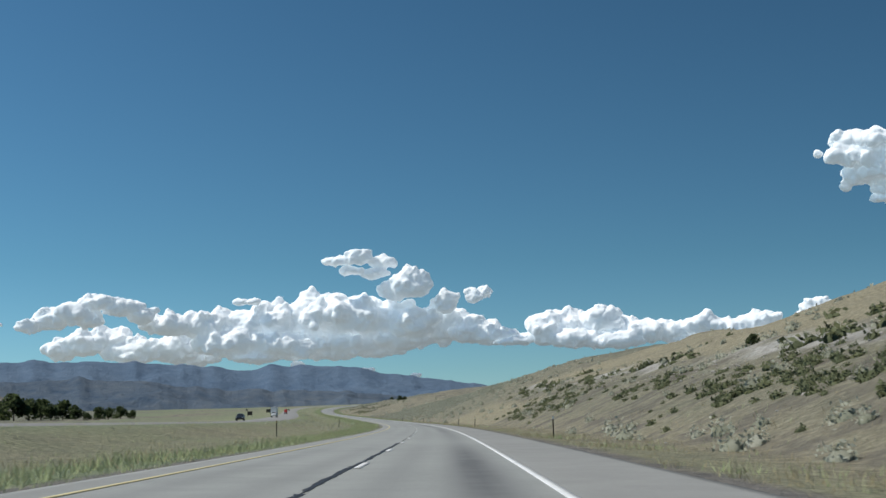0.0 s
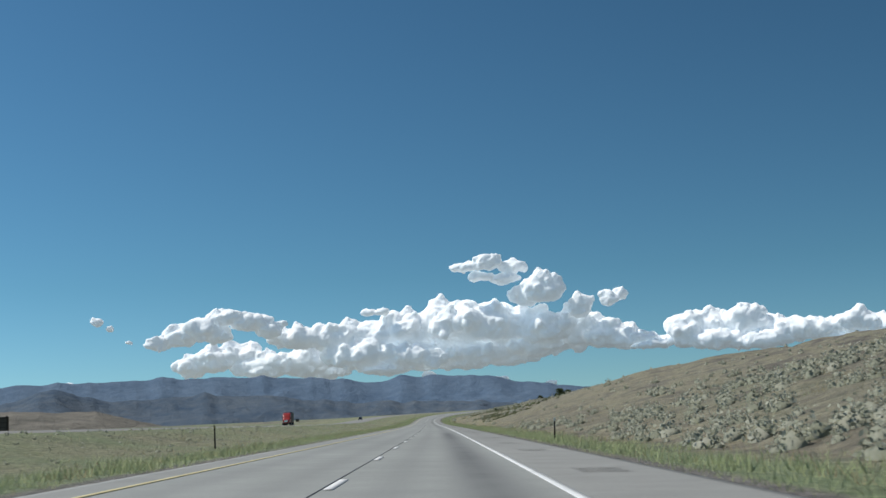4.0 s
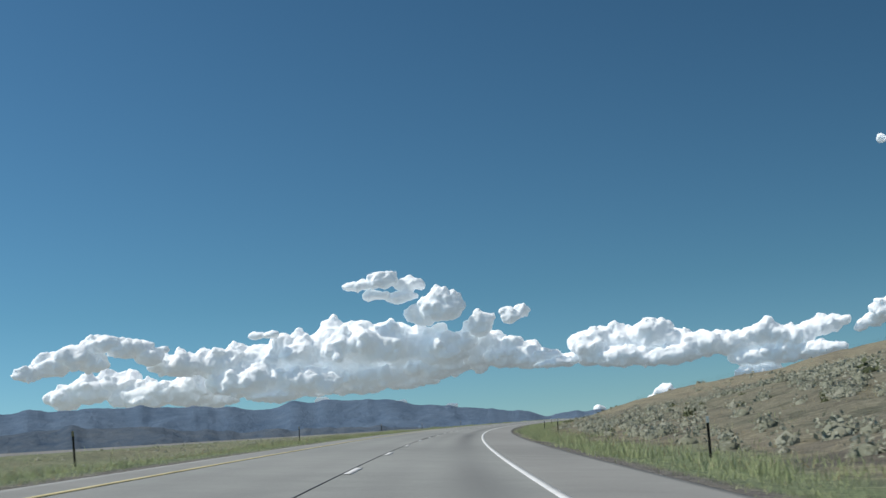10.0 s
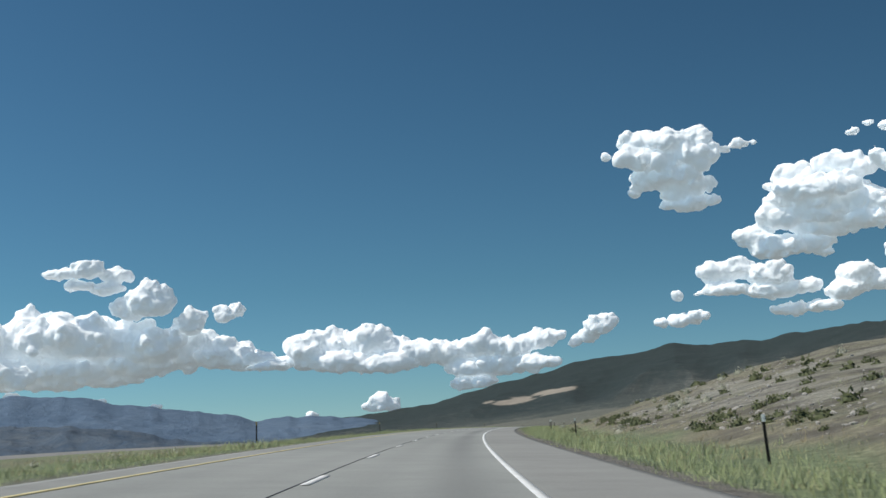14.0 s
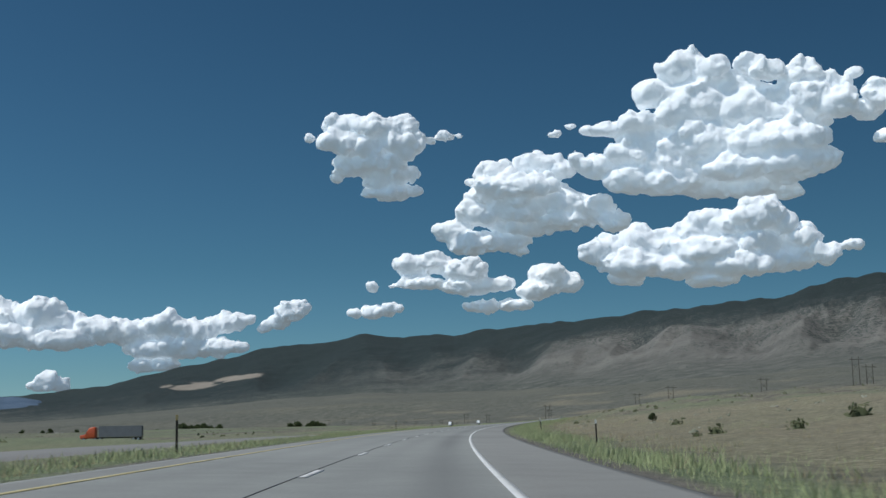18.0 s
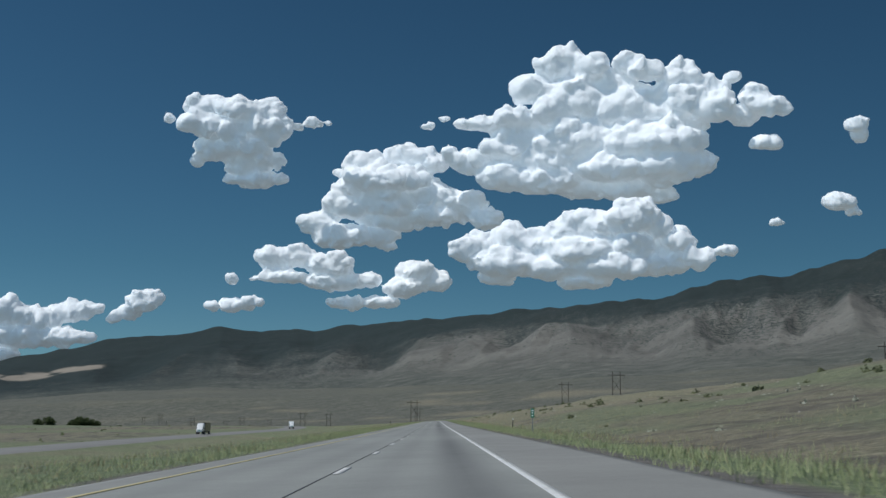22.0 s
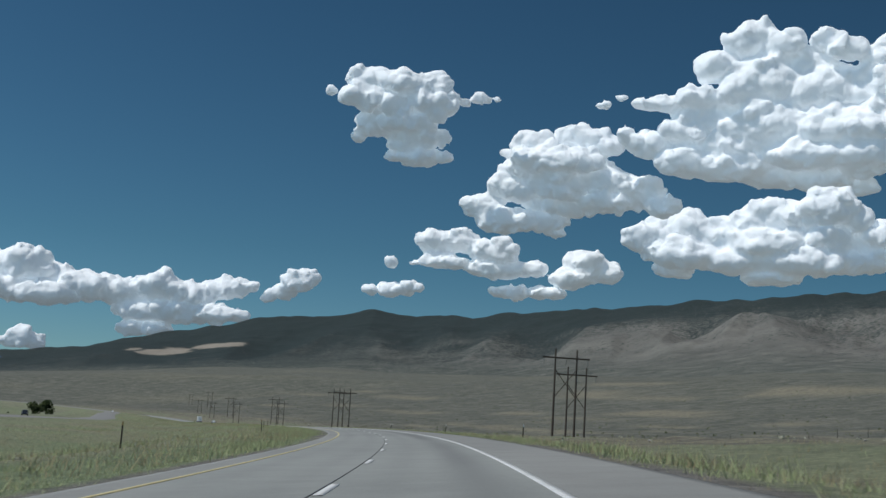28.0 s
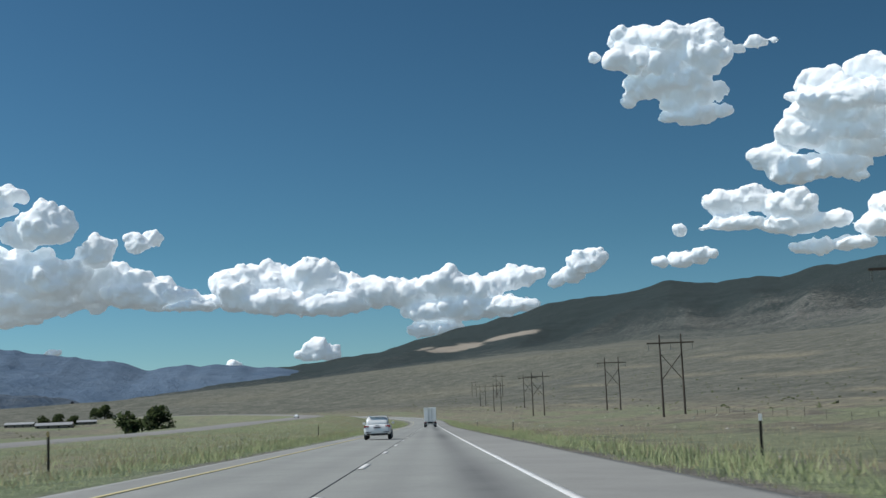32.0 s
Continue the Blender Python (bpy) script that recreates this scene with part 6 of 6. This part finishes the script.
def suv(name, m, paint, label, group=""):
    t = thing(name, m, label, "car", group)
    bm = bmesh.new()
    loft(bm, [(0.0, 0.74, 0.5, 0.9), (0.06, 0.86, 0.4, 1.0), (0.3, 0.91, 0.3, 1.06), (0.8, 0.915, 0.27, 1.06), (2.3, 0.915, 0.27, 1.03), (3.3, 0.91, 0.27, 0.99), (3.9, 0.88, 0.28, 0.92), (4.25, 0.8, 0.32, 0.8), (4.38, 0.62, 0.42, 0.68)], 5.0, 24)
    part("body", bm, paint, t, "", True)
    bm = bmesh.new()
    loft(bm, [(0.14, 0.66, 0.96, 1.16), (0.3, 0.74, 0.96, 1.42), (0.5, 0.71, 0.96, 1.56), (0.9, 0.68, 0.96, 1.6), (1.8, 0.68, 0.96, 1.6), (2.4, 0.68, 0.96, 1.5), (2.9, 0.7, 0.96, 1.25), (3.35, 0.72, 0.94, 1.02)], 4.5, 24)
    part("cabin", bm, paint, t, "", True)
    quad_part("rear_window", [(-0.6, 0.155, 1.1), (0.6, 0.155, 1.1), (0.55, 0.36, 1.46), (-0.55, 0.36, 1.46)], GLASS, t, "dark tinted rear window")
    quad_part("windscreen", [(0.62, 3.12, 1.1), (-0.62, 3.12, 1.1), (-0.55, 2.45, 1.48), (0.55, 2.45, 1.48)], GLASS, t, "dark windscreen")
    for sx in (-1, 1):
        for y0, y1, y2, y3 in ((0.5, 1.15, 1.2, 0.75), (1.25, 1.95, 1.95, 1.28), (2.03, 2.75, 2.35, 2.03)):
            c = [(sx * 0.735, y0, 1.08), (sx * 0.735, y1, 1.08), (sx * 0.69, y2, 1.46), (sx * 0.69, y3, 1.46)]
            quad_part("side_window", c if sx > 0 else c[::-1], GLASS, t)
        bm = bmesh.new()
        box(bm, sx * 0.72 - 0.17, sx * 0.72 + 0.17, -0.015, 0.1, 0.82, 0.97, 0.03)
        lamp = part("tail_light", bm, RED_LAMP, t, "red tail light")
        bm = bmesh.new()
        box(bm, sx * 0.72 - 0.08, sx * 0.72 + 0.05, -0.022, 0.02, 0.86, 0.89)
        part("lens", bm, CLEAR_LAMP, lamp)
        bm = bmesh.new()
        box(bm, sx * 0.64 - 0.16, sx * 0.64 + 0.16, 4.2, 4.33, 0.68, 0.8, 0.03)
        part("headlight", bm, CLEAR_LAMP, t, "clear headlight")
        bm = bmesh.new()
        box(bm, sx * 1.0 - 0.1, sx * 1.0 + 0.1, 2.55, 2.7, 1.02, 1.17, 0.03)
        part("mirror", bm, paint, t)
        bm = bmesh.new()
        tube(bm, (sx * 0.6, 0.6, 1.62), (sx * 0.6, 2.3, 1.61), 0.02, None, 8)
        part("roof_rail", bm, CHROME, t, "thin roof rail")
        bm = bmesh.new()
        box(bm, sx * 0.6 - 0.2, sx * 0.6 + 0.2, -0.012, 0.03, 0.5, 0.55, 0.01)
        part("reflector_strip", bm, BLACK_TRIM, t)
        for y in (0.85, 3.5):
            wheel(t, sx * 0.8, y, 0.35, 0.24)
    bm = bmesh.new()
    box(bm, -0.72, 0.72, 0.0, 0.2, 0.3, 0.46, 0.04)
    part("bumper", bm, BLACK_TRIM, t, "black lower bumper")
    bm = bmesh.new()
    box(bm, -0.55, 0.55, 0.2, 0.46, 1.55, 1.6, 0.015)
    part("roof_spoiler", bm, paint, t)
    bm = bmesh.new()
    box(bm, -0.26, 0.26, -0.02, 0.02, 0.76, 0.9, 0.008)
    plate = part("number_plate", bm, PLATE, t, "pale number plate")
    bm = bmesh.new()
    box(bm, -0.19, 0.19, -0.026, -0.021, 0.8, 0.86)
    part("bar", bm, BLACK_TRIM, plate)
    bm = bmesh.new()
    tube(bm, (-0.48, -0.03, 0.34), (-0.48, 0.2, 0.34), 0.045, None, 10)
    part("tailpipe", bm, CHROME, t)
    bm = bmesh.new()
    box(bm, -0.13, 0.13, -0.005, 0.03, 0.96, 0.99, 0.005)
    part("badge", bm, CHROME, t)
    bm = bmesh.new()
    box(bm, -0.02, 0.02, 0.55, 0.72, 1.6, 1.67, 0.01)
    part("antenna_fin", bm, BLACK_TRIM, t)
    return t


ROAD_LIFT = 0.05
suv("suv", at_road(4566, -3.7, ROAD_LIFT), WHITE_CAR, "white compact SUV driving in the passing lane")


def lorry(name, m, cab_paint, box_mat, length, label):
    """An articulated lorry, its cab towards +y."""
    t = thing(name, m, label, "truck", "trucks on the highway")
    bm = bmesh.new()
    box(bm, -1.28, 1.28, 0, length, 1.15, 4.05, 0.03)
    trailer = part("trailer", bm, box_mat, t, "white box trailer")
    for sx in (-1, 1):
        bm = bmesh.new()
        box(bm, sx * 0.62 - 0.58, sx * 0.62 + 0.58, -0.04, 0.0, 1.25, 3.95, 0.01)
        part("rear_door", bm, box_mat, trailer)
        bm = bmesh.new()
        tube(bm, (sx * 0.35, -0.07, 1.3), (sx * 0.35, -0.07, 3.9), 0.025, None, 6)
        part("lock_rod", bm, GALVANISED, t)
        bm = bmesh.new()
        box(bm, sx * 1.05 - 0.14, sx * 1.05 + 0.14, -0.06, 0.0, 0.98, 1.1, 0.01)
        part("tail_light", bm, RED_LAMP, t, "red tail light")
        bm = bmesh.new()
        box(bm, sx * 0.95 - 0.3, sx * 0.95 + 0.3, 0.25, 0.28, 0.25, 1.0)
        part("mudflap", bm, BLACK_TRIM, t)
        for y in (0.9, 2.15):
            wheel(t, sx * 1.05, y, 0.5, 0.5)
        for y in (length - 0.4, length + 0.9, length + 3.9):
            wheel(t, sx * 1.03, y, 0.5, 0.4)
        bm = bmesh.new()
        box(bm, sx * 1.24 - 0.12, sx * 1.24 + 0.12, length + 3.2, length + 3.3, 1.9, 2.5, 0.02)
        part("mirror", bm, BLACK_TRIM, t)
        bm = bmesh.new()
        box(bm, sx * 0.9 - 0.15, sx * 0.9 + 0.15, length + 4.9, length + 5.0, 0.95, 1.15, 0.03)
        part("headlight", bm, CLEAR_LAMP, t)
    for x0, x1, z0, z1 in ((-1.2, 1.2, 0.55, 0.68), (-0.8, -0.7, 0.6, 1.15), (0.7, 0.8, 0.6, 1.15)):
        bm = bmesh.new()
        box(bm, x0, x1, 0.0, 0.1, z0, z1)
        part("bumper_bar", bm, GALVANISED, t)
    bm = bmesh.new()
    box(bm, -0.5, 0.5, 0.2, length + 4.6, 0.75, 1.1)
    part("chassis", bm, BLACK_TRIM, t)
    bm = bmesh.new()
    loft(bm, [(length + 0.7, 1.2, 0.8, 3.7), (length + 1.2, 1.22, 0.8, 3.9), (length + 2.4, 1.2, 0.8, 3.7), (length + 3.3, 1.15, 0.75, 2.6), (length + 3.6, 1.1, 0.75, 1.9), (length + 4.8, 1.0, 0.7, 1.75), (length + 5.0, 0.9, 0.75, 1.6)], 7.0, 24)
    part("cab", bm, cab_paint, t, "", True)
    quad_part("windscreen", [(1.0, length + 3.3, 2.0), (-1.0, length + 3.3, 2.0), (-0.95, length + 2.75, 3.0), (0.95, length + 2.75, 3.0)], GLASS, t, "dark windscreen", 0.3)
    bm = bmesh.new()
    box(bm, -0.55, 0.55, length + 4.95, length + 5.05, 0.95, 1.6, 0.02)
    part("grille", bm, CHROME, t, "chrome grille")
    return t


lorry("truck", at_road(4745, -0.1, ROAD_LIFT), WHITE_CAR, WHITE_BOX, 9.5, "white box truck ahead in the lane")
GREY_BOX = plain("grey_trailer_panel", (0.16, 0.165, 0.17), 0.5, 0, 0.06, 1.5)
ORANGE_PAINT = plain("orange_cab_paint", (0.55, 0.1, 0.03), 0.3, 0, 0.05)
lorry("truck", at_xy(477, 2795, 62), ORANGE_PAINT, GREY_BOX, 11.5, "orange-cabbed truck with a grey trailer beyond the median")
od = float(along(OTHER_ROAD, 3545))
lorry("truck", at_road(3545, od - 1.9, 0.26, 180), WHITE_CAR, DARK_CAR, 10.5, "white-cabbed truck with a dark trailer on the far carriageway")
lorry("truck", at_road(3790, float(along(OTHER_ROAD, 3790)) + 1.8, 0.26, 186), WHITE_CAR, WHITE_BOX, 8.0, "white delivery truck on the far carriageway")
lorry("truck", at_road(900, -37.8, 0.26, 180, 0.85), RED_PAINT, BLACK_TRIM, 6.5, "red and white service truck beyond the median")
suv("suv", at_road(4300, float(along(OTHER_ROAD, 4300)) - 1.8, 0.26, 184), DARK_CAR, "black SUV on the far carriageway", "far cars")
suv("suv", at_road(292, -37.8, 0.26, 180), DARK_CAR, "black pickup-sized car beyond the median", "far cars")
suv("suv", at_road(1235, -37.8, 0.26, 180), DARK_CAR, "dark SUV coming the other way", "far cars")
suv("suv", at_road(5020, float(along(OTHER_ROAD, 5020)), 0.26, 180), WHITE_CAR, "white car far along the other carriageway", "far cars")


def camper(m):
    """A pickup that draws a tall travel trailer."""
    t = thing("camper_rig", m, "white pickup drawing a tall fifth-wheel camper", "camper")
    bm = bmesh.new()
    loft(bm, [(5.6, 0.92, 0.5, 1.15), (6.0, 0.98, 0.42, 1.2), (8.2, 0.98, 0.42, 1.2), (10.6, 0.97, 0.42, 1.18), (11.2, 0.9, 0.48, 1.05)], 6, 20)
    part("pickup_body", bm, WHITE_CAR, t, "", True)
    bm = bmesh.new()
    loft(bm, [(7.6, 0.82, 1.1, 1.5), (7.8, 0.86, 1.1, 1.92), (9.0, 0.84, 1.1, 1.92), (9.9, 0.86, 1.1, 1.25)], 5, 20)
    part("pickup_cab", bm, WHITE_CAR, t, "", True)
    quad_part("windscreen", [(0.78, 9.8, 1.3), (-0.78, 9.8, 1.3), (-0.72, 9.15, 1.86), (0.72, 9.15, 1.86)], GLASS, t, "dark windscreen", 0.05)
    bm = bmesh.new()
    box(bm, -0.6, 0.6, 11.15, 11.25, 0.65, 1.0, 0.03)
    part("grille", bm, CHROME, t, "chrome grille")
    bm = bmesh.new()
    box(bm, -1.25, 1.25, -1.5, 5.4, 0.7, 3.7, 0.08)
    trailer = part("camper_body", bm, WHITE_BOX, t, "tall white camper body")
    bm = bmesh.new()
    box(bm, -1.25, 1.25, 5.4, 7.6, 1.75, 3.7, 0.15)
    part("overhang", bm, WHITE_BOX, trailer)
    for z in (1.1, 1.7):
        bm = bmesh.new()
        box(bm, -1.27, 1.27, -1.45, 5.35, z, z + 0.14)
        part("stripe", bm, SIGN_BACK, trailer, "tan stripe")
    for y in (-0.6, 2.6):
        bm = bmesh.new()
        box(bm, -0.35, 0.35, y, y + 0.9, 3.7, 3.98, 0.06)
        part("roof_unit", bm, WHITE_BOX, trailer)
    for sx in (-1, 1):
        for y in (0.4, 2.8):
            bm = bmesh.new()
            box(bm, sx * 1.26 - 0.012, sx * 1.26 + 0.012, y, y + 1.1, 2.2, 2.9)
            part("window", bm, GLASS, trailer)
        bm = bmesh.new()
        box(bm, sx * 0.7 - 0.14, sx * 0.7 + 0.14, 11.12, 11.22, 0.85, 1.02, 0.02)
        part("headlight", bm, CLEAR_LAMP, t)
        for y, r in ((0.9, 0.38), (1.8, 0.38), (6.9, 0.4), (10.1, 0.4)):
            wheel(t, sx * 0.95, y, r, 0.26)
    return t


camper(at_road(486, -37.8, 0.26, 180))


# ---- farm ----
SHED_ROOF = plain("pale_metal_roof", (0.5, 0.5, 0.5), 0.45, 0.4, 0.08, 2)
SHED_WALL = speckled("shed_wall", [(0.12, 0.1, 0.085), (0.2, 0.17, 0.15)], (0.3, 3), 0.9, 0.1, 0.02)


def shed(m, w, l, h, label):
    t = thing("farm_shed", m, label, "shed", "farm sheds")
    bm = bmesh.new()
    box(bm, -w / 2, w / 2, -l / 2, l / 2, -0.5, h)
    wall = part("wall", bm, SHED_WALL, t)
    for sx in (-1, 1):
        c = [(sx * (w / 2 + 0.4), -l / 2 - 0.3, h - 0.1), (sx * (w / 2 + 0.4), l / 2 + 0.3, h - 0.1), (0, l / 2 + 0.3, h + w * 0.22), (0, -l / 2 - 0.3, h + w * 0.22)]
        quad_part("roof", c if sx > 0 else c[::-1], SHED_ROOF, t, "pale metal roof slope", 0.12)
    for y in (-l / 2, l / 2):
        quad_part("gable", [(-w / 2, y, h), (w / 2, y, h), (0, y, h + w * 0.2)] + [(-0.01, y, h + w * 0.2)], SHED_WALL, t)
    for y in np.linspace(-l / 2 + 2, l / 2 - 2, max(2, int(l / 6))):
        bm = bmesh.new()
        box(bm, -w / 2 - 0.04, w / 2 + 0.04, float(y) - 0.7, float(y) + 0.7, 0.9, 2.1)
        part("window", bm, GLASS, wall)


for x, y, turn, w, l, h in ((1404, 5070, 80, 8, 26, 2.8), (1378, 5190, 70, 7, 24, 3), (1325, 5430, 95, 10, 26, 3.6), (1290, 5400, 60, 8, 18, 3), (1430, 5230, 85, 6, 18, 2.6), (1180, 5500, 90, 8, 20, 3)):
    shed(at_xy(x, y, turn), w, l, h, "low farm shed with a pale metal roof")
